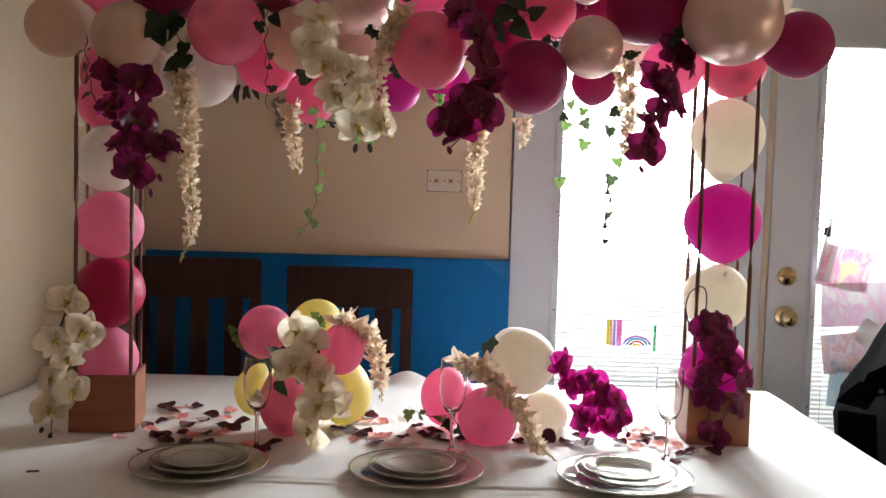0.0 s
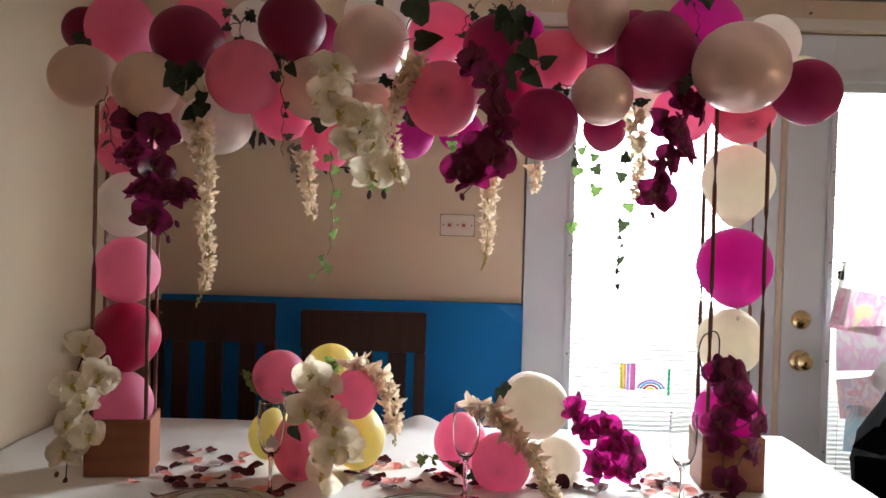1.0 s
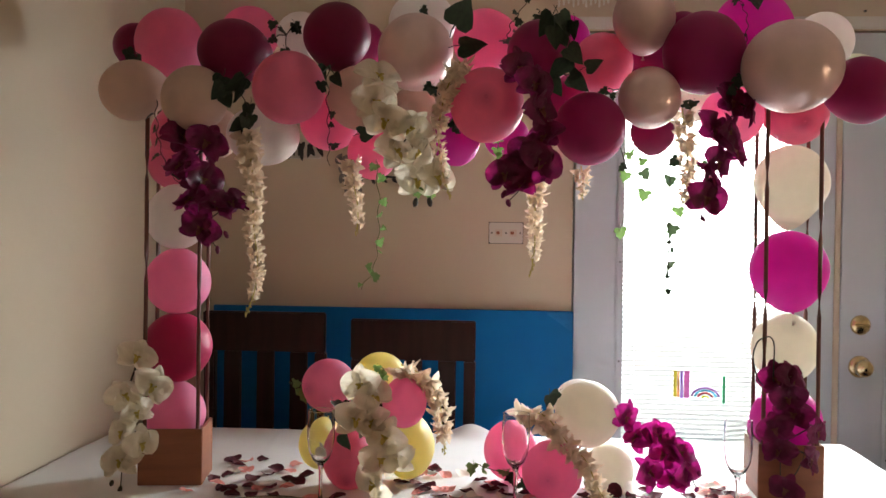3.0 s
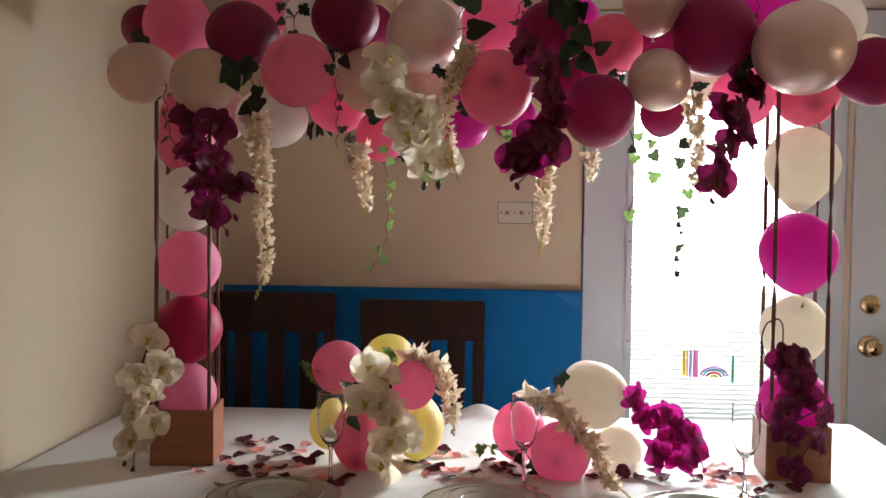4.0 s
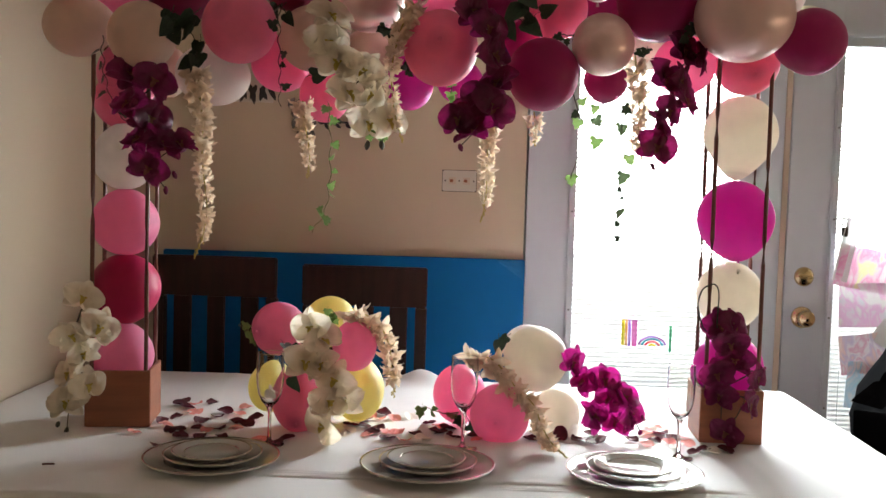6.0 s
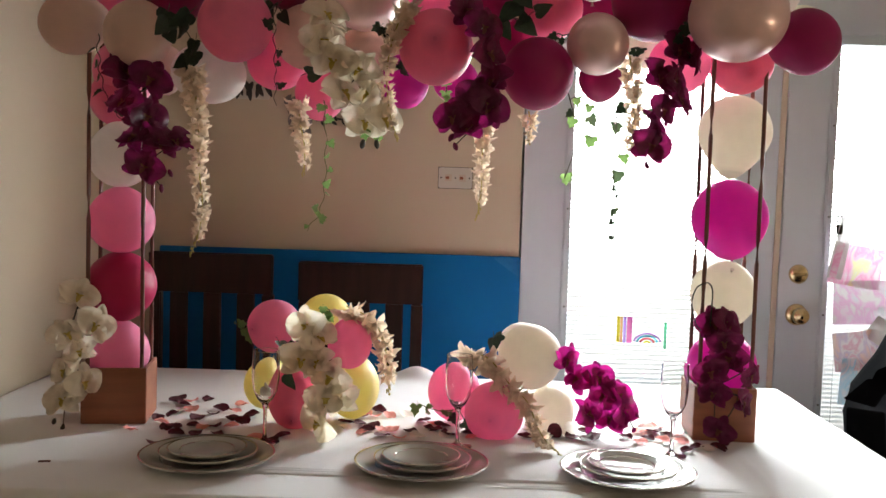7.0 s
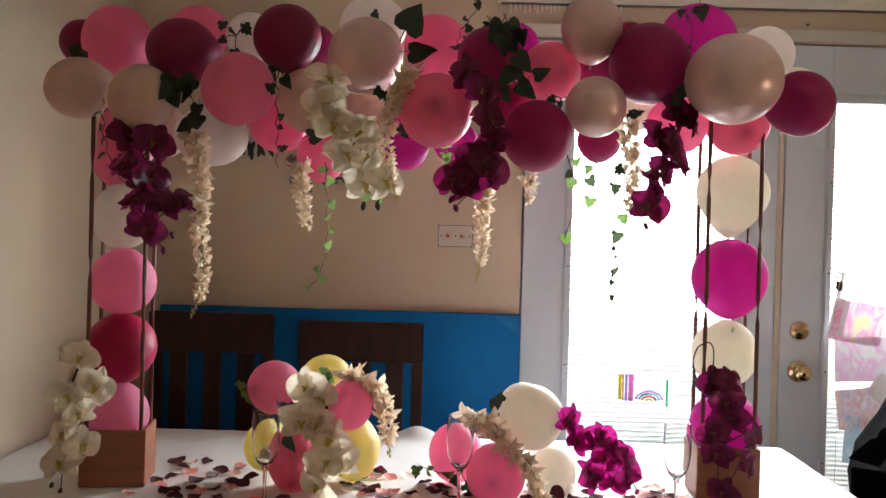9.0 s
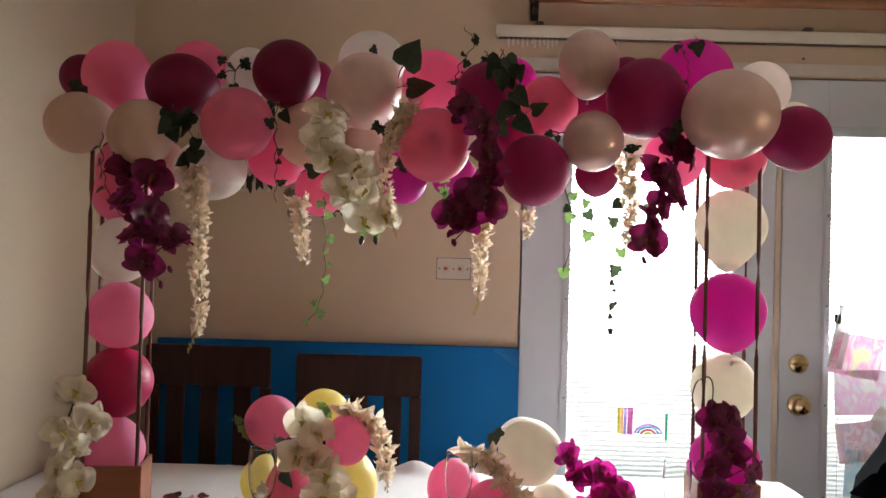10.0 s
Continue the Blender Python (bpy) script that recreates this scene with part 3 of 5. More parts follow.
balloon(-0.395, 2.280, 0.834, 0.0506, 0.0629, "yellow", (0.2, 0.6, 0.8), 0.1, "balloon centrepiece with white orchids", "pale yellow latex balloon in the centrepiece with white orchids")
balloon(-0.314, 2.200, 0.822, 0.0618, 0.0789, "coral", (0.05, -0.8, -0.45), 0.08, "balloon centrepiece with white orchids", "coral pink latex balloon in the centrepiece with white orchids")
balloon(0.223, 2.240, 0.927, 0.0723, 0.0763, "ivory", (0.85, -0.5, 0.2), 0.06, "balloon centrepiece with magenta orchids", "ivory latex balloon in the centrepiece with magenta orchids")
balloon(0.211, 2.330, 0.935, 0.0601, 0.0574, "white", (0.2, 0.7, -0.6), 0.1, "balloon centrepiece with magenta orchids", "translucent white latex balloon in the centrepiece with magenta orchids")
balloon(0.051, 2.280, 0.831, 0.0605, 0.0713, "rose", (0.4, 0.8, 0.2), 0.1, "balloon centrepiece with magenta orchids", "rose pink latex balloon in the centrepiece with magenta orchids")
balloon(0.142, 2.170, 0.810, 0.0668, 0.0694, "rose", (-0.15, -0.98, 0), 0.05, "balloon centrepiece with magenta orchids", "rose pink latex balloon in the centrepiece with magenta orchids")
balloon(0.277, 2.260, 0.795, 0.0538, 0.0673, "ivory", (-0.2, 0.8, 0.5), 0.1, "balloon centrepiece with magenta orchids", "ivory latex balloon in the centrepiece with magenta orchids")

# ---- flowers and leaves ----
def thin(name, colour, colour2, rough=0.55, fac=0.35, scale=30):
    """A petal or a leaf: thin, veined, and letting light through."""
    m, nt, b = material(name)
    nt.links.new(ramp(nt, noise_node(nt, scale, 4, "Generated"), [(0.3, colour), (0.7, colour2)]), b.inputs["Base Color"])
    b.inputs["Roughness"].default_value = rough
    bump(nt, b, noise_node(nt, scale * 2, 3, "Generated", (1, 4, 1)), 0.15, 0.02)
    return see_through(m, mixed(colour2, 1.05), fac)


ORCHID = dict(white=thin("orchid_white", (0.64, 0.56, 0.43), (0.77, 0.70, 0.57), scale=3, fac=0.55),
              magenta=thin("orchid_magenta", (0.085, 0.002, 0.030), (0.18, 0.005, 0.062), scale=4, fac=0.4),
              hot=thin("orchid_hot_magenta", (0.20, 0.004, 0.085), (0.34, 0.008, 0.15), scale=4, fac=0.5))
LIP = dict(white=thin("lip_yellow", (0.45, 0.32, 0.06), (0.55, 0.45, 0.12)),
           magenta=thin("lip_dark", (0.10, 0.01, 0.03), (0.22, 0.06, 0.04)), hot=thin("lip_wine", (0.12, 0.01, 0.04), (0.25, 0.05, 0.06)))
BLOSSOM = thin("blossom_cream", (0.78, 0.62, 0.49), (0.87, 0.75, 0.60), scale=3, fac=0.42)
TIPM = thin("bud_yellow", (0.42, 0.34, 0.08), (0.55, 0.46, 0.14), fac=0.25)
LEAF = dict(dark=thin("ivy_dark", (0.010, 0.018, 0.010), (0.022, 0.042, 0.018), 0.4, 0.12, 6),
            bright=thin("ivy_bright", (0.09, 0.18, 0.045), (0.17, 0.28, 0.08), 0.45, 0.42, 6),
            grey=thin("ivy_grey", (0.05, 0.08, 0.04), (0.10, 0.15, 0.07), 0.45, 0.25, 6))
STEM = surface("stem_green", (0.10, 0.12, 0.03), 0.6, 0.3, 40, 90, 0.1)
DARKSTEM = surface("stem_dark", (0.03, 0.025, 0.015), 0.6, 0.3, 40, 90, 0.1)
ROSE_PETAL = dict(burgundy=thin("rose_burgundy", (0.055, 0.003, 0.010), (0.12, 0.008, 0.022), 0.7, 0.12, 4),
                  pink=thin("rose_pink", (0.72, 0.24, 0.22), (0.82, 0.36, 0.32), 0.7, 0.3, 4),
                  white=thin("rose_cream", (0.76, 0.66, 0.60), (0.84, 0.77, 0.70), 0.7, 0.3, 4))


def petal(bm, length, width, m, cup=0.25, droop=0.25, ripple=0.05, nu=7, nv=6, seed=0.0, blunt=0.6):
    rows = []
    for i in range(nu + 1):
        u = i / nu
        w = width * 0.5 * max(0.04, math.sin(math.pi * min(0.985, 0.03 + u * 0.955) ** 0.82)) ** blunt
        row = []
        for j in range(nv + 1):
            v = 2 * j / nv - 1
            z = cup * width * 0.5 * v * v * math.sin(math.pi * u) - droop * length * u * u + ripple * length * noise.noise(Vector((u * 3 + seed, v * 2, seed)))
            row.append(bm.verts.new(m @ Vector((u * length, v * w, z))))
        rows.append(row)
    for a, b in zip(rows, rows[1:]):
        for j in range(nv):
            bm.faces.new((a[j], a[j + 1], b[j + 1], b[j]))
    return bm


def flower_mesh(seed):
    """An orchid of radius one, facing +z."""
    bm = bmesh.new()
    for ang, ln, wd, up in ((90, 0.98, 0.80, -0.02), (214, 0.94, 0.78, -0.03), (326, 0.94, 0.78, -0.03), (14, 1.04, 1.34, 0.03), (166, 1.04, 1.34, 0.03)):
        a = ang + 7 * noise.noise(Vector((seed, ang, 0)))
        lift = -20 + 16 * noise.noise(Vector((seed * 2.1, ang, 4)))
        petal(bm, ln, wd, pose(0, 0, up, 0, 0, a) @ pose(0.02, 0, 0, 12 * noise.noise(Vector((ang, seed, 7))), lift, 0), 0.34, 0.42, 0.16, 9, 8, seed + ang, 0.5)
    return bm


def lip_mesh():
    bm = bmesh.new()
    petal(bm, 0.38, 0.26, pose(0, 0, 0.06, 0, 0, 270) @ pose(0, 0, 0, 0, -35, 0), 0.6, 0.4, 0.05, 5, 4, 1.0)
    for a in (20, 160):
        petal(bm, 0.26, 0.15, pose(0, 0, 0.05, 0, 0, a) @ pose(0, 0, 0, 0, -40, 0), 0.6, 0.2, 0.05, 4, 3, a)
    return bm


FLOWERS = {k: [finish(flower_mesh(3.7 * s + 1), ORCHID[k], "flower", True) for s in range(4)] for k in ORCHID}
LIPS = {k: finish(lip_mesh(), LIP[k], "lip", True) for k in LIP}
bud_profile = [(0, 1.0), (0.22, 0.85), (0.42, 0.45), (0.44, 0.1), (0.3, -0.35), (0.12, -0.55), (0, -0.58)]
BUDS = {k: finish(lathe(bud_profile, 10), DARKSTEM if k == "white" else ORCHID[k], "bud", True) for k in ORCHID}
rng = random.Random(11)


def spun(x, y, z, sway):
    """Turns +z to face the open side of the room (-y), with some sway."""
    return Matrix.Translation((x, y, z)) @ Euler((radians(90 + rng.uniform(-sway, sway)), radians(rng.uniform(-sway, sway) * 0.6), radians(rng.uniform(-sway, sway)))).to_matrix().to_4x4()


def orchid_spray(kind, places, buds, size, label, turn=0, fan=34, nod=16):
    """Flowers sit to both sides of a drooping stem: turn is the way the spray faces, fan how far they look apart, nod how far down."""
    line = bend([Vector(p) + Vector((0, 0.022, 0.006)) for p in places] + [Vector(p) for p in buds[-1:]], 40)
    ob = part("orchid_spray", tube(line, 0.0022, 0.0012), DARKSTEM, None, "", True)
    tagged(ob, label, "flowers")
    for k, (x, y, z) in enumerate(places):
        s = size * rng.uniform(1.0, 1.2)
        side = -1 if x < line[min(40, int(40 * k / len(places)))].x else 1
        f = part("flower", FLOWERS[kind][k % 4], None, ob)
        yaw, pitch = turn + side * fan + rng.uniform(-22, 22), nod + rng.uniform(-24, 24)
        f.matrix_world = Matrix.Translation((x, y - 0.008 * (k % 3), z)) @ pose(0, 0, 0, 0, 0, yaw) @ pose(0, 0, 0, 90 - pitch) @ pose(0, 0, 0, 0, 0, rng.uniform(-32, 32)) @ Matrix.Scale(s, 4)
        part("lip", LIPS[kind], None, f)
        tail = bend([Vector((x, y, z)), Vector((x, y + 0.016, z + 0.01)), min(line, key=lambda q: (q - Vector((x, y, z + 0.02))).length)], 6)
        part("flower_stalk", tube(tail, 0.0011, sides=5), DARKSTEM, ob, "", True)
    for x, y, z in buds:
        b = part("bud", BUDS[kind], None, ob)
        b.matrix_world = pose(x, y, z, rng.uniform(140, 220), rng.uniform(-30, 30), 0) @ Matrix.Scale(size * 0.30, 4)
    return ob


def blossom_mesh(seed):
    bm = bmesh.new()
    for k, (a, ln) in enumerate(((0, 1.0), (75, 0.8), (150, 0.7), (215, 0.75), (290, 0.85))):
        petal(bm, ln * 1.04, 0.60, pose(0, 0, 0, 0, 0, a + 10 * math.sin(seed + k)) @ pose(0.03, 0, 0, 0, -38 + 26 * math.sin(seed * 3 + k * 2), 0), 0.5, 0.18, 0.12, 5, 3, seed + k, 0.62)
    return bm


BLOSSOMS = [finish(blossom_mesh(s * 1.9), BLOSSOM, "blossom", True) for s in range(5)]
TIPS = finish(lathe([(0, 0.9), (0.2, 0.6), (0.28, 0.1), (0.14, -0.4), (0, -0.5)], 8), TIPM, "tip_bud", True)


def blossom_strand(places, width, label):
    line = bend(places, 60)
    length = sum((b - a).length for a, b in zip(line, line[1:]))
    ob = part("blossom_strand", tube(line, 0.0016, 0.0011), TIPM, None, "", True)
    tagged(ob, label, "flowers")
    n = max(12, int(length / 0.0046))
    for k in range(n):
        f = k / (n - 1)
        p = line[min(60, int(f * 60))]
        if f > 0.86:
            b = part("tip_bud", TIPS, None, ob)
            b.matrix_world = pose(p.x + rng.uniform(-0.004, 0.004), p.y + rng.uniform(-0.004, 0.004), p.z, rng.uniform(130, 230), rng.uniform(-40, 40), 0) @ Matrix.Scale(0.0065, 4)
            continue
        a = k * 2.4 + rng.uniform(-0.5, 0.5)
        out = Vector((math.cos(a), math.sin(a) * 0.8, rng.uniform(-1.1, -0.1)))
        s = width * (1.08 - 0.62 * f) * rng.uniform(0.75, 1.1)
        b = part("blossom", BLOSSOMS[k % 5], None, ob)
        b.matrix_world = Matrix.Translation(p + out * width * (0.38 - 0.2 * f)) @ out.to_track_quat('Z', 'Y').to_matrix().to_4x4() @ pose(0, 0, 0, 0, 0, rng.uniform(0, 360)) @ Matrix.Scale(s * 0.98, 4)
    return ob


LOBED = ((0.10, -0.12), (0.42, -0.20), (0.62, 0.12), (0.36, 0.30), (0.44, 0.56), (0.20, 0.66))
POINTED = ((0.14, -0.10), (0.38, -0.08), (0.47, 0.14), (0.38, 0.36), (0.29, 0.56), (0.14, 0.80))


def ivy_leaf(side):
    """A leaf of length one, folded a little along its midrib, stalk at the origin."""
    bm = bmesh.new()
    rib = [bm.verts.new((0, y, -0.05 + 0.05 * y)) for y in (0.0, 0.12, 0.35, 0.62, 1.0)]
    for s in (-1, 1):
        vs = [bm.verts.new((s * x, y, 0.10 * x + 0.05 * math.sin(y * 5))) for x, y in side]
        for tri in ((rib[0], vs[0], rib[1]), (vs[0], vs[1], rib[1]), (vs[1], vs[2], rib[1]), (rib[1], vs[2], vs[3]), (rib[1], vs[3], rib[2]), (rib[2], vs[3], vs[4]),
                    (rib[2], vs[4], rib[3]), (rib[3], vs[4], vs[5]), (rib[3], vs[5], rib[4])):
            bm.faces.new(tri if s > 0 else tri[::-1])
    tube([Vector((0, 0.02, -0.05)), Vector((0, -0.2, -0.08)), Vector((0.05, -0.42, -0.05))], 0.022, 0.018, 4, bm)
    return bm


LEAVES = {k: finish(ivy_leaf(LOBED), LEAF[k], "leaf", True) for k in LEAF}
BROAD = {k: finish(ivy_leaf(POINTED), LEAF[k], "leaf", True) for k in LEAF}


def ivy_vine(places, n, size, kind, label):
    line = bend(places, 36)
    line = [p + Vector((0.003 * math.sin(k * 0.9), 0.003 * math.cos(k * 0.7), 0)) for k, p in enumerate(line)]
    ob = part("ivy_vine", tube(line, 0.0012, 0.0008, 5), STEM if kind == "bright" else DARKSTEM, None, "", True)
    tagged(ob, label, "ivy")
    for k in range(n):
        p = line[min(36, max(0, int((k + rng.uniform(0.1, 1.1)) / n * 36)))]
        s = rng.choice((-1, 1))
        m = part("leaf", LEAVES[kind], None, ob)
        m.matrix_world = spun(p.x + s * size * 0.5, p.y - 0.002, p.z - size * 0.2, 65) @ pose(0, 0, 0, 0, 0, 180 + s * 55 + rng.uniform(-30, 30)) @ Matrix.Scale(size * 1.8 * rng.uniform(0.5, 1.3), 4)
    return ob


def leafy_vine(stem, y, leaves, label):
    """A thin vine at depth y, with its leaves (x, z, length, lean, kind) on short stalks."""
    line = bend([(x, y + 0.004 * math.sin(z * 60), z) for x, z in stem], 40)
    bm = tube(line, 0.0015, 0.0010, 5)
    for x, z, size, lean, kind in leaves:
        top = Vector((x, y, z + size * 0.5))
        near = min(line, key=lambda q: (q - top).length)
        tube([near, (near + top) / 2 + Vector((0, 0, 0.004)), top], 0.0010, 0.0008, 4, bm)
    ob = part("ivy_vine", bm, DARKSTEM, None, "", True)
    tagged(ob, label, "ivy")
    for x, z, size, lean, kind in leaves:
        m = part("leaf", LEAVES[kind], None, ob)
        m.matrix_world = pose(x, y, z + size * 0.5, 90 + rng.uniform(-35, 35), lean, rng.uniform(-40, 40)) @ pose(0, 0, 0, 0, 0, 180) @ Matrix.Scale(size, 4)
    return ob


def ivy_cluster(x, y, z, n, spread, size, kind, label):
    base = Vector((x, y + 0.02, z + spread * 0.4))
    bm = bmesh.new()
    spots = [Vector((x + rng.uniform(-spread, spread), y + rng.uniform(-0.4, 0.4) * spread, z + rng.uniform(-spread, spread))) for _ in range(n)]
    for s in spots:
        tube([base, (base + s) / 2 + Vector((0, -0.004, 0.004)), s + Vector((0, 0.003, 0))], 0.0012, 0.0009, 5, bm)
    ob = part("ivy_sprig", bm, DARKSTEM, None, "", True)
    tagged(ob, label, "ivy")
    for s in spots:
        m = part("leaf", (BROAD if size > 0.0155 else LEAVES)[kind], None, ob)
        m.matrix_world = spun(s.x, s.y, s.z, 48) @ pose(0, 0, 0, 0, 0, (180 if n > 1 else -70) + rng.uniform(-70, 70)) @ pose(0, -size * 0.4, 0) @ Matrix.Scale(size * (1.75 if size < 0.0155 else 2.1) * rng.uniform(0.8, 1.15), 4)
    return ob


orchid_spray("white", [(-0.230, 1.985, 1.648), (-0.236, 1.985, 1.596), (-0.210, 1.985, 1.557), (-0.159, 1.985, 1.541), (-0.193, 1.985, 1.495), (-0.138, 1.985, 1.492), (-0.149, 1.985, 1.439), (-0.111, 1.985, 1.442)],
             [(-0.151, 1.985, 1.397), (-0.123, 1.985, 1.398)], 0.0430, "hanging spray of white artificial orchids")
orchid_spray("magenta", [(-0.652, 2.030, 1.527), (-0.597, 2.030, 1.515), (-0.645, 2.030, 1.466), (-0.609, 2.030, 1.440), (-0.626, 2.030, 1.394), (-0.572, 2.030, 1.385), (-0.546, 2.030, 1.388), (-0.609, 2.030, 1.336)],
             [(-0.556, 2.030, 1.326), (-0.573, 2.030, 1.294)], 0.0400, "hanging spray of dark magenta artificial orchids")
orchid_spray("magenta", [(0.051, 1.975, 1.665), (0.084, 1.975, 1.631), (0.095, 1.975, 1.578), (0.108, 1.975, 1.525), (0.074, 1.975, 1.493), (0.098, 1.975, 1.475), (0.032, 1.975, 1.452), (0.067, 1.975, 1.432)],
             [(0.028, 1.975, 1.415), (0.036, 1.975, 1.397)], 0.0400, "long spray of dark magenta orchids in the garland")
orchid_spray("magenta", [(0.483, 2.030, 1.607), (0.516, 2.030, 1.592), (0.444, 2.030, 1.547), (0.479, 2.030, 1.545), (0.490, 2.030, 1.505), (0.455, 2.030, 1.483), (0.443, 2.030, 1.447), (0.435, 2.030, 1.411)],
             [(0.431, 2.030, 1.372)], 0.0370, "narrow spray of dark magenta orchids hanging before the door", 52, 20)
orchid_spray("white", [(-0.773, 2.100, 1.051), (-0.797, 2.100, 0.965), (-0.732, 2.100, 0.992), (-0.767, 2.100, 0.928), (-0.799, 2.100, 0.886), (-0.756, 2.100, 0.865), (-0.805, 2.100, 0.820)],
             [(-0.826, 2.100, 0.774), (-0.807, 2.100, 0.761)], 0.0390, "white artificial orchids draped down the wooden planter")
orchid_spray("magenta", [(0.620, 2.150, 1.031), (0.645, 2.150, 1.032), (0.641, 2.150, 0.992), (0.655, 2.150, 0.952), (0.617, 2.150, 0.921), (0.699, 2.150, 0.920), (0.628, 2.150, 0.872), (0.687, 2.150, 0.858), (0.638, 2.150, 0.795)],
             [(0.637, 2.150, 1.059)], 0.0330, "dark magenta orchids climbing the brown planter box")
orchid_spray("white", [(-0.274, 2.090, 1.004), (-0.244, 2.090, 0.981), (-0.284, 2.090, 0.930), (-0.248, 2.090, 0.923), (-0.218, 2.090, 0.894), (-0.228, 2.090, 0.849), (-0.195, 2.090, 0.845), (-0.240, 2.090, 0.794)],
             [(-0.220, 2.090, 0.749), (-0.205, 2.090, 0.744)], 0.0400, "cascade of white artificial orchids over the pink balloons")
orchid_spray("hot", [(0.301, 2.190, 0.931), (0.330, 2.190, 0.888), (0.373, 2.190, 0.895), (0.355, 2.190, 0.807), (0.391, 2.190, 0.852), (0.420, 2.190, 0.858), (0.409, 2.190, 0.798), (0.436, 2.190, 0.815)],
             [(0.465, 2.190, 0.813), (0.462, 2.190, 0.777)], 0.0375, "spray of vivid magenta orchids beside the ivory balloon")
blossom_strand([(-0.511, 2.030, 1.546), (-0.505, 2.030, 1.493), (-0.498, 2.030, 1.429), (-0.497, 2.030, 1.349), (-0.487, 2.030, 1.264), (-0.493, 2.030, 1.206), (-0.510, 2.030, 1.155)], 0.0270, "drooping strand of pale pink artificial wisteria blossoms with yellow tip")
blossom_strand([(-0.301, 2.090, 1.489), (-0.296, 2.090, 1.441), (-0.286, 2.090, 1.388), (-0.285, 2.090, 1.329)], 0.0260, "drooping strand of pale pink artificial wisteria blossoms before the wall")
blossom_strand([(-0.065, 1.985, 1.679), (-0.091, 1.985, 1.623), (-0.106, 1.985, 1.545), (-0.099, 1.985, 1.466), (-0.082, 1.985, 1.406)], 0.0250, "drooping strand of pale pink artificial wisteria blossoms in the garland")
blossom_strand([(0.096, 2.100, 1.524), (0.096, 2.100, 1.465), (0.094, 2.100, 1.412), (0.094, 2.100, 1.348), (0.094, 2.100, 1.300), (0.086, 2.100, 1.246)], 0.0270, "drooping strand of pale pink artificial wisteria blossoms near the switch plate")
blossom_strand([(0.191, 2.120, 1.482), (0.196, 2.120, 1.452), (0.196, 2.120, 1.412)], 0.0230, "short drooping strand of pale pink artificial wisteria blossoms")
blossom_strand([(0.394, 2.070, 1.600), (0.402, 2.070, 1.537), (0.408, 2.070, 1.470), (0.405, 2.070, 1.423), (0.416, 2.070, 1.385)], 0.0260, "drooping strand of pale pink artificial wisteria blossoms before the glass door")
blossom_strand([(-0.197, 2.170, 1.040), (-0.143, 2.170, 1.013), (-0.111, 2.170, 0.963), (-0.102, 2.170, 0.898), (-0.096, 2.170, 0.843)], 0.0350, "arching strand of cream artificial blossoms on the centrepiece")
blossom_strand([(0.078, 2.140, 0.953), (0.126, 2.120, 0.939), (0.169, 2.110, 0.890), (0.210, 2.100, 0.852), (0.232, 2.080, 0.804), (0.250, 2.050, 0.780), (0.281, 2.030, 0.755)], 0.0350, "strand of cream blossoms lying across the pink balloon")
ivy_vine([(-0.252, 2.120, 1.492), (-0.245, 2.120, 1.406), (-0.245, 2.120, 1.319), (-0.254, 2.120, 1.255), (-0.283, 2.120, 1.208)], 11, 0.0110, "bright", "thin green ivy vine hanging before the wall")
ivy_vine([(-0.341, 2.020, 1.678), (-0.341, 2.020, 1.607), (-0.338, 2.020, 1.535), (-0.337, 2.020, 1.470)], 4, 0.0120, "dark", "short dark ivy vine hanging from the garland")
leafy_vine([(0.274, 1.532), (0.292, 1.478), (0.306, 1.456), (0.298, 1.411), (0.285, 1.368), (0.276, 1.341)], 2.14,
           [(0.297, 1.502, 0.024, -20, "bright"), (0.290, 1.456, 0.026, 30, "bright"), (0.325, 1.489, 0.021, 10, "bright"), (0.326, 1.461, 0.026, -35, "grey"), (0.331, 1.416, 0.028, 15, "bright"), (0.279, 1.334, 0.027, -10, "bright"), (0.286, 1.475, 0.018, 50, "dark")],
           "ivy vine with pale and dark green leaves hanging before the glass door")
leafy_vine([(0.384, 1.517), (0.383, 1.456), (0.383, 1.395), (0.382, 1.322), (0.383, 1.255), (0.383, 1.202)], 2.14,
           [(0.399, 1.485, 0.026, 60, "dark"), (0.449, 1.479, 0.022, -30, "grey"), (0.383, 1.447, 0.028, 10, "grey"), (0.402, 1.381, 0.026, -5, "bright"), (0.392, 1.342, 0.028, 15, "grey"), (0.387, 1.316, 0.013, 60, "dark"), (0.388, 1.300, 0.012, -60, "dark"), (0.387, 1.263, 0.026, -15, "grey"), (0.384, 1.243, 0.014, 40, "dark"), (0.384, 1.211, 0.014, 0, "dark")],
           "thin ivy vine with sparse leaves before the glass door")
ivy_vine([(-0.720, 2.060, 1.611), (-0.716, 2.060, 1.540), (-0.698, 2.060, 1.475), (-0.666, 2.060, 1.430)], 7, 0.0100, "dark", "thin ivy vine beside the planter dowels")
ivy_vine([(0.029, 2.160, 1.752), (0.037, 2.160, 1.793), (0.068, 2.160, 1.844), (0.044, 2.160, 1.882)], 6, 0.0130, "dark", "ivy sprig sticking up from the garland")
ivy_vine([(0.101, 2.200, 1.801), (0.105, 2.200, 1.821), (0.094, 2.200, 1.839)], 2, 0.0120, "dark", "small ivy sprig sticking up from the garland")
ivy_vine([(0.545, 2.170, 1.754), (0.548, 2.170, 1.805), (0.535, 2.170, 1.843), (0.529, 2.170, 1.865)], 3, 0.0090, "dark", "bare dark twig on the hot pink balloon")
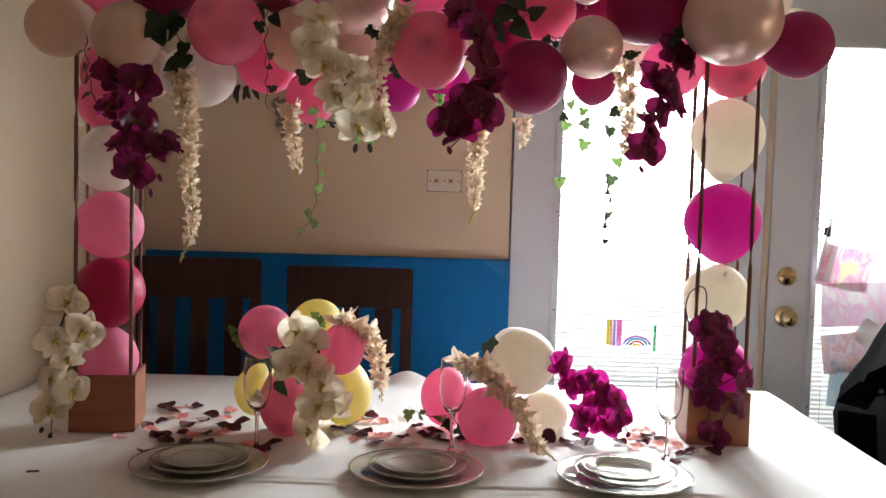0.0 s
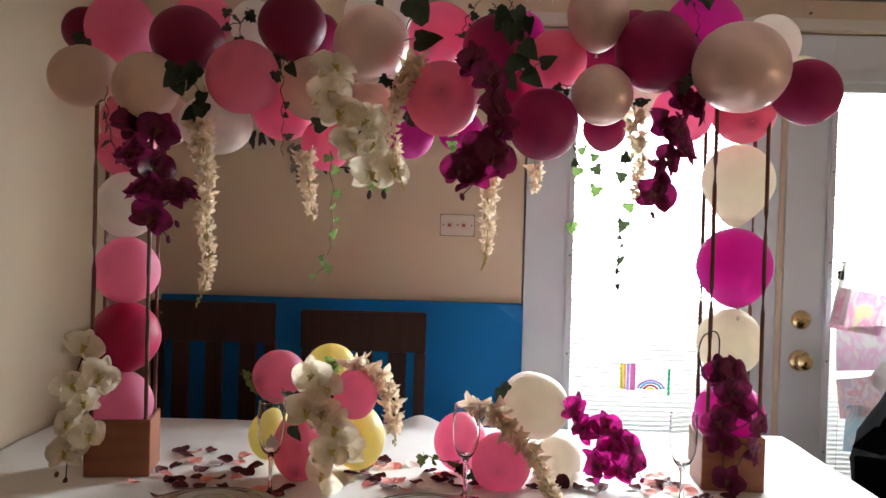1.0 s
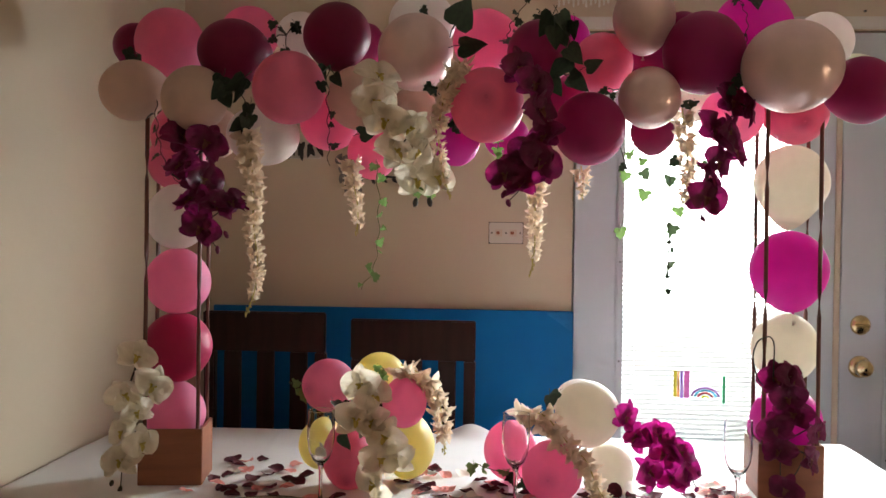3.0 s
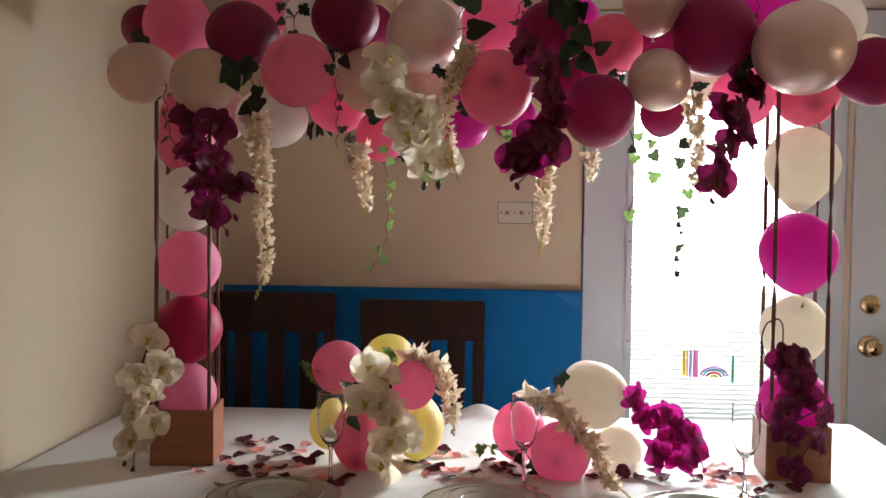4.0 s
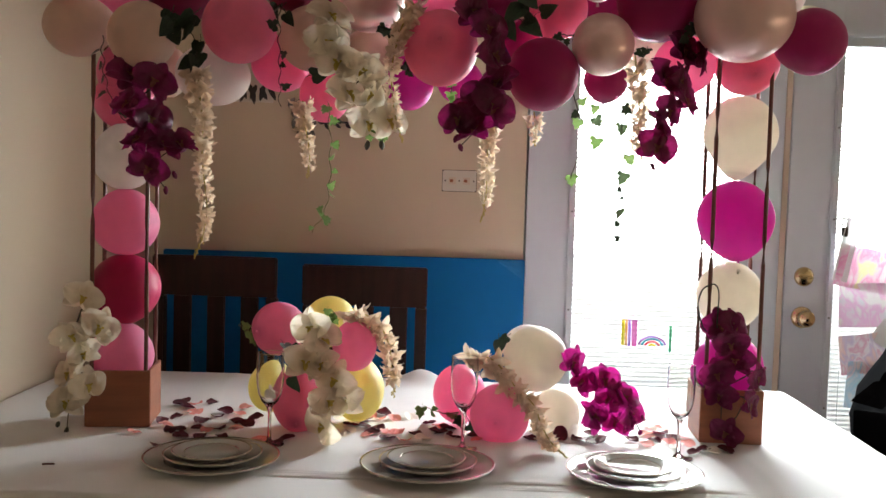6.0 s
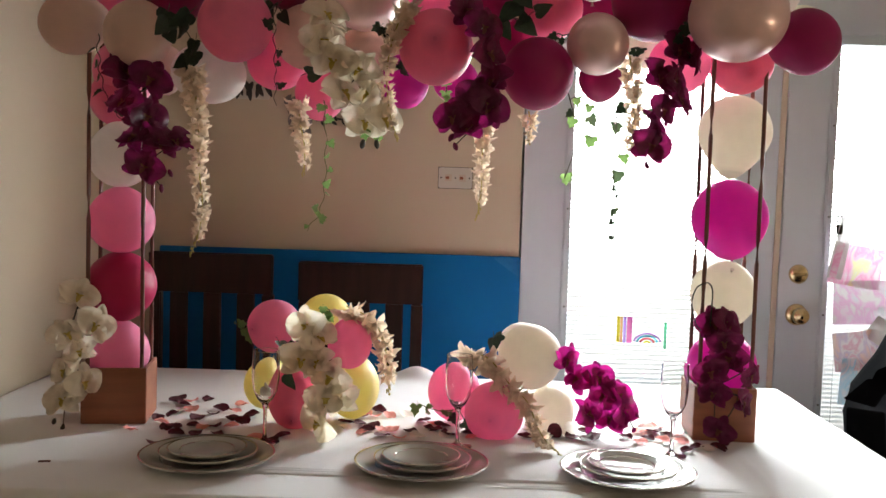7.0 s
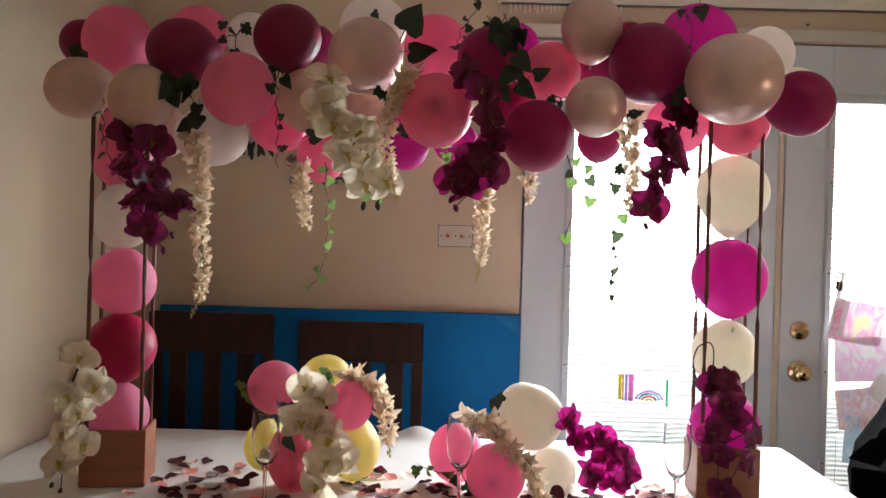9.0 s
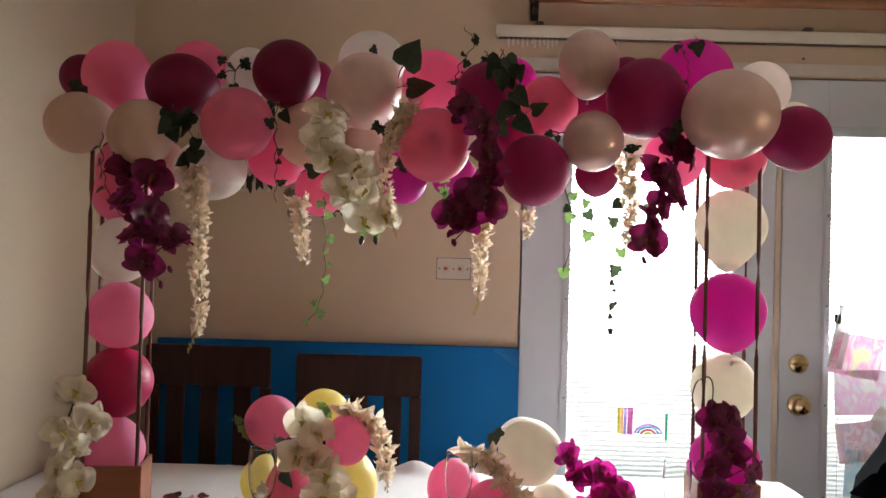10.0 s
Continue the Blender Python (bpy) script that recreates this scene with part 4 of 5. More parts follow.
ivy_vine([(-0.410, 2.190, 0.964), (-0.421, 2.170, 0.977), (-0.432, 2.160, 0.986), (-0.445, 2.150, 0.999)], 3, 0.0170, "bright", "bright ivy leaf sprig on the balloon centrepiece")
ivy_vine([(0.049, 2.200, 0.806), (0.017, 2.200, 0.802), (-0.009, 2.200, 0.809), (-0.031, 2.200, 0.818)], 5, 0.0120, "bright", "green ivy sprig lying on the tablecloth")
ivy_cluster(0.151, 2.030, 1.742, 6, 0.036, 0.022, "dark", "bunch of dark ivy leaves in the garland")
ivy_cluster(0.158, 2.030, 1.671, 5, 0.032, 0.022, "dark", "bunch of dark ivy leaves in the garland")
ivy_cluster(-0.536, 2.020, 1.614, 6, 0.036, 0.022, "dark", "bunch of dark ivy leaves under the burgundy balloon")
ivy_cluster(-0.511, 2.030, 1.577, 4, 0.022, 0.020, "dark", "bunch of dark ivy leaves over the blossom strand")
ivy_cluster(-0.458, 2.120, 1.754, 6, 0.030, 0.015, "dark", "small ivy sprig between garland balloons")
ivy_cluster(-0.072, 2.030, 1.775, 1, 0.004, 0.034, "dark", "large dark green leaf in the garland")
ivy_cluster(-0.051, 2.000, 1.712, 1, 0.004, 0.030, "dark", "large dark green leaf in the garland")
ivy_cluster(-0.155, 2.200, 1.833, 1, 0.004, 0.014, "dark", "small dark leaf on the white balloon")
ivy_cluster(0.563, 2.170, 1.856, 2, 0.010, 0.017, "dark", "dark leaf on the hot pink balloon")
ivy_cluster(-0.280, 2.120, 1.545, 1, 0.004, 0.021, "dark", "dark ivy leaf on the pink balloon")
ivy_cluster(-0.114, 2.020, 1.625, 3, 0.020, 0.014, "dark", "dark ivy leaves beside the white orchids")
ivy_cluster(-0.082, 2.040, 1.554, 3, 0.018, 0.013, "dark", "dark ivy leaves under the coral balloon")
ivy_cluster(0.014, 2.060, 1.510, 3, 0.020, 0.014, "bright", "green ivy leaves under the garland")
ivy_cluster(-0.347, 2.060, 1.673, 3, 0.022, 0.016, "dark", "dark ivy leaves between balloons")
ivy_cluster(-0.790, 2.120, 1.715, 3, 0.020, 0.016, "dark", "dark ivy leaves at the garland end")
ivy_cluster(0.202, 2.030, 1.678, 1, 0.004, 0.016, "dark", "small ivy leaf on the coral balloon")
ivy_cluster(0.253, 2.050, 1.627, 3, 0.024, 0.013, "dark", "dark ivy leaves between magenta balloons")
ivy_cluster(0.488, 2.020, 1.645, 4, 0.022, 0.014, "dark", "dark leaves above the magenta orchids")
ivy_cluster(0.397, 2.060, 1.608, 2, 0.018, 0.013, "dark", "dark leaves above the blossom strand")
ivy_cluster(-0.135, 1.990, 1.420, 2, 0.014, 0.014, "bright", "green leaf at the orchid spray tip")
ivy_cluster(-0.324, 2.120, 0.943, 2, 0.016, 0.019, "dark", "dark ivy leaves on the balloon centrepiece")
ivy_cluster(-0.313, 2.110, 0.883, 1, 0.004, 0.018, "dark", "dark ivy leaf on the balloon centrepiece")
ivy_cluster(0.142, 2.170, 0.976, 2, 0.012, 0.017, "dark", "dark leaves behind the ivory balloon")
ivy_cluster(-0.235, 2.200, 1.011, 3, 0.020, 0.012, "bright", "small green leaves on the yellow balloon")
ivy_cluster(0.062, 2.200, 0.794, 3, 0.020, 0.014, "dark", "dark ivy leaves on the tablecloth")
ivy_cluster(0.100, 2.160, 0.799, 2, 0.012, 0.014, "dark", "dark ivy leaves behind the pink balloon")


# ---- on the table ----
def cup_petal(seed):
    bm = bmesh.new()
    petal(bm, 1.0, 0.95, pose(-0.5, 0, 0), 0.42, -0.16, 0.10, 8, 6, seed, 0.36)
    low = min(v.co.z for v in bm.verts)
    for v in bm.verts:
        v.co.z -= low
    return bm


CUPS = {k: [finish(cup_petal(s * 2.3 + len(k)), ROSE_PETAL[k], "rose_petal", True) for s in range(4)] for k in ROSE_PETAL}
PETAL_WORD = dict(burgundy="dark burgundy", pink="salmon pink", white="cream white")


def rose_petal(x, y, colour, turn, size, upright=False):
    ob = new("rose_petal", CUPS[colour][turn % 4])
    ob.matrix_world = pose(x, y, cloth_height(x, y) + (0.015 if upright else 0.0008), 80 if upright else rng.uniform(-9, 9), rng.uniform(-9, 9), turn if not upright else 0) @ (pose(0, 0, 0, 0, 0, 90) if upright else Matrix()) @ Matrix.Scale(0.0335 * size, 4)
    tagged(ob, PETAL_WORD[colour] + " artificial rose petal lying on the tablecloth", "petal", "scattered rose petals")
    return ob


rose_petal(-0.640, 2.417, "burgundy", 120, 0.96)
rose_petal(-0.642, 2.380, "burgundy", 202, 1.02)
rose_petal(-0.567, 2.407, "burgundy", 46, 0.87)
rose_petal(-0.612, 2.348, "burgundy", 205, 1.04)
rose_petal(-0.514, 2.321, "burgundy", 148, 1.13)
rose_petal(-0.609, 2.249, "burgundy", 30, 0.93)
rose_petal(-0.519, 2.265, "burgundy", 274, 0.98)
rose_petal(-0.543, 2.220, "burgundy", 88, 1.14)
rose_petal(-0.466, 2.229, "burgundy", 134, 0.93)
rose_petal(-0.425, 2.260, "burgundy", 13, 1.14)
rose_petal(-0.436, 2.207, "burgundy", 133, 1.13)
rose_petal(-0.632, 2.210, "burgundy", 99, 0.91)
rose_petal(-0.573, 2.133, "burgundy", 148, 1.07)
rose_petal(-0.533, 2.151, "burgundy", 190, 0.88)
rose_petal(-0.484, 2.152, "burgundy", 310, 0.97)
rose_petal(-0.550, 2.079, "burgundy", 198, 1.03)
rose_petal(-0.507, 2.080, "burgundy", 91, 0.94)
rose_petal(-0.465, 2.089, "burgundy", 143, 0.88)
rose_petal(-0.573, 1.999, "burgundy", 280, 1.14)
rose_petal(-0.323, 2.091, "burgundy", 3, 1.17)
rose_petal(-0.340, 2.053, "burgundy", 293, 1.10)
rose_petal(-0.134, 2.355, "burgundy", 159, 1.15)
rose_petal(-0.167, 2.285, "burgundy", 260, 0.92)
rose_petal(-0.199, 2.229, "burgundy", 216, 1.06)
rose_petal(-0.163, 2.223, "burgundy", 220, 1.01)
rose_petal(-0.140, 2.191, "burgundy", 119, 0.96)
rose_petal(-0.147, 2.166, "burgundy", 22, 0.88)
rose_petal(-0.106, 2.123, "burgundy", 236, 1.07)
rose_petal(-0.046, 2.163, "burgundy", 143, 1.03)
rose_petal(-0.019, 2.271, "burgundy", 331, 1.01)
rose_petal(-0.003, 2.201, "burgundy", 175, 0.90)
rose_petal(0.012, 2.188, "burgundy", 344, 0.92)
rose_petal(0.042, 2.149, "burgundy", 211, 1.17)
rose_petal(-0.134, 2.201, "burgundy", 325, 1.07)
rose_petal(0.210, 2.158, "burgundy", 141, 0.91)
rose_petal(0.320, 2.165, "burgundy", 223, 1.11)
rose_petal(0.354, 2.216, "burgundy", 164, 1.07)
rose_petal(0.345, 2.153, "burgundy", 101, 1.17)
rose_petal(0.372, 2.175, "burgundy", 51, 1.14)
rose_petal(0.441, 2.183, "burgundy", 117, 0.95)
rose_petal(0.520, 2.245, "burgundy", 298, 1.07)
rose_petal(0.491, 2.179, "burgundy", 121, 0.89)
rose_petal(0.538, 2.212, "burgundy", 90, 0.95)
rose_petal(0.558, 2.087, "burgundy", 13, 0.86)
rose_petal(0.586, 2.116, "burgundy", 357, 0.88)
rose_petal(0.633, 2.116, "burgundy", 146, 1.11)
rose_petal(0.083, 2.167, "burgundy", 167, 0.86)
rose_petal(0.499, 2.392, "burgundy", 147, 0.96)
rose_petal(-0.582, 2.127, "burgundy", 78, 1.12)
rose_petal(0.025, 2.229, "burgundy", 210, 1.15)
rose_petal(-0.603, 2.385, "pink", 317, 1.09)
rose_petal(-0.474, 2.371, "pink", 39, 0.95)
rose_petal(-0.580, 2.301, "pink", 98, 1.16)
rose_petal(-0.477, 2.308, "pink", 149, 0.90)
rose_petal(-0.611, 2.172, "pink", 195, 1.06)
rose_petal(-0.506, 2.135, "pink", 81, 0.97)
rose_petal(-0.450, 2.161, "pink", 4, 0.98)
rose_petal(-0.660, 2.104, "pink", 232, 0.91)
rose_petal(-0.374, 2.072, "pink", 185, 1.20)
rose_petal(-0.134, 2.300, "pink", 292, 0.88)
rose_petal(-0.104, 2.309, "pink", 106, 1.00)
rose_petal(-0.161, 2.330, "pink", 106, 0.89)
rose_petal(-0.151, 2.146, "pink", 31, 0.87)
rose_petal(-0.110, 2.179, "pink", 86, 1.06)
rose_petal(-0.085, 2.182, "pink", 76, 1.06)
rose_petal(-0.066, 2.109, "pink", 279, 1.02)
rose_petal(0.005, 2.247, "pink", 127, 0.96)
rose_petal(0.094, 2.136, "pink", 18, 0.89)
rose_petal(0.507, 2.316, "pink", 270, 0.95)
rose_petal(0.484, 2.241, "pink", 209, 1.08)
rose_petal(0.467, 2.144, "pink", 102, 1.02)
rose_petal(0.521, 2.172, "pink", 123, 1.00)
rose_petal(0.571, 2.226, "pink", 251, 0.86)
rose_petal(0.532, 2.287, "pink", 215, 1.01)
rose_petal(-0.181, 2.305, "pink", 331, 1.16)
rose_petal(0.562, 2.163, "pink", 110, 1.02)
rose_petal(-0.598, 2.283, "white", 16, 0.86)
rose_petal(-0.197, 2.184, "white", 129, 0.93)
rose_petal(-0.065, 2.330, "white", 106, 1.12)
rose_petal(-0.027, 2.123, "white", 213, 1.15)
rose_petal(0.035, 2.148, "white", 72, 0.96)
rose_petal(0.603, 2.100, "white", 161, 1.05)
rose_petal(0.534, 2.137, "white", 291, 0.99)
rose_petal(0.508, 2.269, "white", 334, 1.08)
rose_petal(0.279, 2.174, "burgundy", 80, 1.05, True)
rose_petal(0.314, 2.193, "white", 80, 1.05, True)


def plate(x, y, z, r, label, rise):
    t = 0.0035
    prof = [(0, 0.004), (r * 0.58, 0.004), (r * 0.66, 0.0075), (r * 0.97, rise), (r, rise + 0.0006), (r * 0.995, rise - t * 0.6),
            (r * 0.66, 0.0075 - t), (r * 0.60, 0.0), (r * 0.56, 0.0), (r * 0.54, 0.0015), (0, 0.0015)]
    ob = part("plate", lathe(prof, 72), CHINA, None, "", True)
    ob.matrix_world = pose(x, y, z)
    tagged(ob, label, "plate", "place settings")
    part("rim_band", lathe([(r * 0.972, rise + 0.0006), (r * 1.001, rise + 0.0014), (r * 1.004, rise + 0.0004), (r * 0.999, rise - 0.001)], 72), SILVER, ob, "thin platinum rim band", True)
    part("inner_line", lathe([(r * 0.675, 0.0088), (r * 0.69, 0.0098)], 72), SILVER, ob, "fine platinum line inside the rim", True)
    return ob


for sx, sy in ((-0.434, 1.896), (-0.010, 1.896), (0.395, 1.892)):
    z0 = TZ + 0.002
    plate(sx, sy, z0, 0.132, "large white porcelain plate with platinum rim on the cloth", 0.017)
    plate(sx + 0.002, sy + 0.001, z0 + 0.0072, 0.096, "white porcelain dinner plate stacked on a larger plate", 0.016)
    plate(sx - 0.001, sy + 0.003, z0 + 0.0150, 0.077, "small white porcelain plate on top of the stack", 0.013)


def flute(x, y, label):
    f = thing("champagne_flute", label, "glass", pose(x, y, TZ + 0.0015), "champagne flutes")
    part("foot", lathe([(0, 0.0), (0.031, 0.0), (0.032, 0.0012), (0.030, 0.0022), (0.012, 0.0045), (0.0055, 0.009), (0.0048, 0.013), (0, 0.013)], 40), GLASS, f, "", True)
    part("stem", lathe([(0, 0.0131), (0.0046, 0.0131), (0.0038, 0.04), (0.0042, 0.070), (0.007, 0.082), (0, 0.084)], 24), GLASS, f, "", True)
    outer = [(0.0072, 0.0825), (0.0175, 0.094), (0.0253, 0.112), (0.0290, 0.138), (0.0294, 0.165), (0.0281, 0.1955), (0.0280, 0.1972), (0.0279, 0.1978)]
    inner = [(r - 0.0013, z) for r, z in outer[1:]]
    part("bowl", lathe([(0, 0.0845)] + outer[0:] + [(0.0273, 0.1984)] + inner[::-1] + [(0.005, 0.0885), (0, 0.0875)], 48), GLASS, f, "", True)
    return f


flute(-0.351, 2.046, "clear champagne flute with a cream petal inside")
flute(0.060, 2.066, "empty clear champagne flute on the tablecloth")
flute(0.516, 2.052, "empty clear champagne flute beside the brown planter")
for px, py, pz, tn in ((-0.351, 2.040, TZ + 0.108, 40), (-0.349, 2.049, TZ + 0.117, 120)):
    ob = new("rose_petal", CUPS["white"][1])
    ob.matrix_world = pose(px, py, pz, 50, 20, tn) @ Matrix.Scale(0.026, 4)
    tagged(ob, "cream rose petal resting inside a champagne flute", "petal")
twig = part("twig", tube(bend([(-0.749, 1.848, TZ + 0.003), (-0.738, 1.850, TZ + 0.0035), (-0.727, 1.853, TZ + 0.003)], 8), 0.0022, 0.0019), POSTW, None, "", True)
tagged(twig, "small brown twig lying on the tablecloth", "twig")
wire = part("wire_loop", tube(bend([(0.612, 2.150, 0.985), (0.611, 2.148, 1.045), (0.611, 2.145, 1.101), (0.602, 2.143, 1.120), (0.590, 2.142, 1.119), (0.574, 2.142, 1.108), (0.566, 2.142, 1.075), (0.577, 2.143, 1.031), (0.590, 2.145, 1.015)], 40), 0.0016), BLACKM, None, "", True)
tagged(wire, "bent black wire loop sticking out of the orchids", "wire")

# ---- on the walls and doors ----
sw = thing("switch_plate", "horizontal ivory wall plate with two toggle switches", "switch", pose(0.032, BACK, 1.342))
part("cover", block(-0.057, 0.057, -0.008, -0.0005, -0.035, 0.035, 0.003), PLATEW, sw)
# thin dark rim paints the shade line around the cover
part("shade_outline", block(-0.059, 0.059, -0.0022, -0.0002, -0.037, 0.037), STEEL, sw, "dark rim drawing the shade around the cover")
for x in (-0.024, 0.024):
    part("toggle", block(x - 0.009, x + 0.003, -0.020, -0.0089, -0.005, 0.005, 0.0015), BOXW, sw)
    part("slot", block(x - 0.012, x + 0.012, -0.0088, -0.0079, -0.012, 0.012, 0.0004), STRIP, sw)
for x in (-0.048, 0.048, 0.0):
    scr = lathe([(0, 0.0102), (0.003, 0.0095), (0.003, 0.0078), (0, 0.0078)], 10)
    bmesh.ops.transform(scr, matrix=pose(x, 0, 0, 90), verts=scr.verts)
    part("screw", scr, STEEL, sw)

track = thing("curtain_track", "white vertical blind track without its vanes", "curtain track", pose(0, BACK, 0))
part("rail", block(0.154, 2.40, -0.052, -0.010, 2.134, 2.174, 0.004), PLASTIC, track)
part("groove", block(0.164, 2.39, -0.042, -0.022, 2.1305, 2.1338), STEEL, track, "dark groove under the rail")
for x in (0.30, 1.205, 2.1):
    part("bracket", block(x - 0.014, x + 0.014, -0.056, -0.001, 2.1745, 2.186, 0.002), STEEL, track, "small metal bracket")
for k, x in enumerate((0.198, 0.214, 0.230, 0.246, 0.262, 0.279, 0.288, 0.304, 0.319, 0.332, 0.347, 0.361, 0.552, 0.567)):
    g = block(x - 0.003, x + 0.003, -0.036, -0.028, 2.100 + 0.006 * (k % 3), 2.130, 0.001)
    block(x - 0.0045, x + 0.0045, -0.037, -0.027, 2.120, 2.126, 0.001, g)
    part("vane_carrier", g, PLASTIC, track)
pole = thing("curtain_pole", "brown wooden curtain pole above the doors", "curtain pole", pose(0, BACK - 0.075, 2.264))
part("rod", tube([Vector((0.262 + 2.1 * k / 8, 0, 0)) for k in range(9)], 0.021, sides=16), POLEW, pole, "", True)
for x in (0.285, 1.5, 2.3):
    br = block(x - 0.008, x + 0.008, -0.024, 0.074, -0.045, -0.021, 0.002)
    block(x - 0.014, x + 0.014, 0.066, 0.0745, -0.065, 0.03, 0.002, br)
    part("bracket", br, BLACKM, pole, "dark metal bracket")
hook = part("nail", tube([Vector((1.205, BACK - 0.012, 2.090)), Vector((1.205, BACK + 0.002, 2.092))], 0.004, sides=8), STEEL)
tagged(hook, "small nail in the wall over the door", "nail")


def leafy_art(x, z, w, h, seed, label, mat=BLACKM):
    """A flat wall ornament of dark metal leaves on a wire frame."""
    ob = part("wall_ornament", tube([Vector((x - w / 2, BACK - 0.012, z)), Vector((x, BACK - 0.014, z + h * 0.15)), Vector((x + w / 2, BACK - 0.012, z))], 0.004), mat, None, "", True)
    tagged(ob, label, "ornament")
    r = random.Random(seed)
    for k in range(9):
        bm = bmesh.new()
        petal(bm, h * 0.5, h * 0.26, pose(x + w * (k / 8 - 0.5), BACK - 0.015 - 0.002 * (k % 3), z, 90, 0, 0) @ pose(0, 0, 0, 0, 0, r.uniform(-150, -30) if k % 2 else r.uniform(30, 150)), 0.3, 0.05, 0.03, 5, 3, k)
        part("metal_leaf", bm, mat, ob, "", True)


panel = part("wall_picture", block(-0.80, -0.607, BACK - 0.012, BACK - 0.001, 1.588, 1.75, 0.002), PLATEW)
tagged(panel, "small pale wall picture with black leaf silhouettes", "picture")
pr = random.Random(4)
for k in range(13):
    bm = bmesh.new()
    petal(bm, pr.uniform(0.035, 0.06), 0.018, pose(-0.785 + 0.0135 * k, BACK - 0.0135 - 0.0006 * (k % 4), pr.uniform(1.635, 1.655), 90, 0, 0) @ pose(0, 0, 0, 0, 0, -90 + pr.uniform(-35, 35)), 0.1, 0.0, 0.0, 5, 3, k)
    part("silhouette", bm, BLACKM, panel, "black painted leaf", True)
leafy_art(-0.375, 1.522, 0.14, 0.045, 5, "small black metal leaf ornament on the wall")
GREYM = surface("grey_metal", (0.20, 0.18, 0.165), 0.5, 0.3, 30, 60, 0.1, metal=0.4)
for k in range(3):
    leafy_art(-0.515 + 0.012 * k, 1.575 - 0.035 * k, 0.075 - 0.012 * k, 0.075, 8 + k, "grey metal leaf ornament on the wall behind balloons", GREYM)


def paper_material(name, shades, scale, seed):
    m, nt, b = material(name)
    tc = nt.nodes.new("ShaderNodeTexCoord")
    mp = nt.nodes.new("ShaderNodeMapping")
    mp.inputs["Location"].default_value = (seed, seed * 2.3, 0)
    mp.inputs["Scale"].default_value = (scale, scale * 0.5, scale * 0.5)
    nt.links.new(tc.outputs["Object"], mp.inputs[0])
    n = nt.nodes.new("ShaderNodeTexNoise")
    n.inputs["Scale"].default_value, n.inputs["Detail"].default_value, n.inputs["Distortion"].default_value = 1.0, 5, 1.2
    nt.links.new(mp.outputs[0], n.inputs["Vector"])
    c = ramp(nt, n.outputs["Fac"], shades)
    nt.links.new(c, b.inputs["Base Color"])
    b.inputs["Roughness"].default_value = 0.8
    tr = nt.nodes.new("ShaderNodeBsdfTranslucent")
    nt.links.new(c, tr.inputs[0])
    mx = nt.nodes.new("ShaderNodeMixShader")
    mx.inputs[0].default_value = 0.16
    nt.links.new(b.outputs[0], mx.inputs[1])
    nt.links.new(tr.outputs[0], mx.inputs[2])
    nt.links.new(mx.outputs[0], nt.nodes["Material Output"].inputs[0])
    return m


SHEET = (0.80, 0.78, 0.80)
PINKS = [(0.30, SHEET), (0.42, (0.82, 0.68, 0.74)), (0.50, (0.80, 0.36, 0.56)), (0.58, (0.82, 0.62, 0.72)), (0.66, (0.80, 0.78, 0.45)), (0.75, SHEET)]
SOFT = [(0.35, SHEET), (0.47, (0.80, 0.50, 0.74)), (0.53, (0.80, 0.66, 0.78)), (0.62, (0.72, 0.72, 0.80)), (0.72, (0.80, 0.68, 0.58))]
SCRAWL = [(0.36, SHEET), (0.45, (0.70, 0.42, 0.55)), (0.50, (0.78, 0.74, 0.78)), (0.56, (0.62, 0.52, 0.68)), (0.64, (0.80, 0.60, 0.58)), (0.72, SHEET)]
BLUE = [(0.40, SHEET), (0.52, (0.40, 0.68, 0.84)), (0.60, (0.80, 0.76, 0.84)), (0.70, SHEET)]
PLAIN = [(0.3, (0.74, 0.73, 0.74)), (0.7, (0.80, 0.79, 0.80))]


def drawing(x, z, w, h, turn, y, shades, seed, label, curl=0.006):
    bm = bmesh.new()
    rows = [[bm.verts.new((w * (i / 6 - 0.5), -curl * math.sin(i * 0.9 + seed) - curl * (j / 6) ** 2, h * (j / 6 - 0.5))) for i in range(7)] for j in range(7)]
    for a, b in zip(rows, rows[1:]):
        for i in range(6):
            bm.faces.new((a[i], a[i + 1], b[i + 1], b[i]))
    ob = part("drawing", bm, paper_material("drawing_paper_%d" % int(seed * 10), shades, 16, seed), None, "", True)
    ob.matrix_world = pose(x, y, z, 0, turn, 0)
    tagged(ob, label, "drawing", "drawings taped to the glass door")
    return ob


drawing(1.395, 1.087, 0.175, 0.140, 9, BACK - 0.022, PINKS, 1.3, "child's pink and yellow drawing on white paper")
drawing(1.335, 1.150, 0.050, 0.215, 10, BACK - 0.030, PLAIN, 2.1, "folded blank white paper taped to the glass", 0.010)
drawing(1.445, 0.965, 0.235, 0.150, -3, BACK - 0.017, SOFT, 3.7, "child's drawing with pink and lilac strokes")
drawing(1.418, 0.800, 0.160, 0.135, -9, BACK - 0.022, SCRAWL, 4.9, "child's scribbled drawing in pink and mauve")
drawing(1.500, 0.858, 0.110, 0.085, 34, BACK - 0.030, PLAIN, 5.2, "blank pale grey paper taped at a slant")
drawing(1.430, 0.690, 0.130, 0.160, 2, BACK - 0.016, BLUE, 6.4, "child's pale drawing with blue strokes")
clip = thing("paper_clip", "black binder clip holding papers on the door", "clip", pose(1.327, BACK - 0.034, 1.215))
part("jaw", block(-0.010, 0.010, -0.006, 0.006, -0.022, 0.012, 0.003), BLACKM, clip)
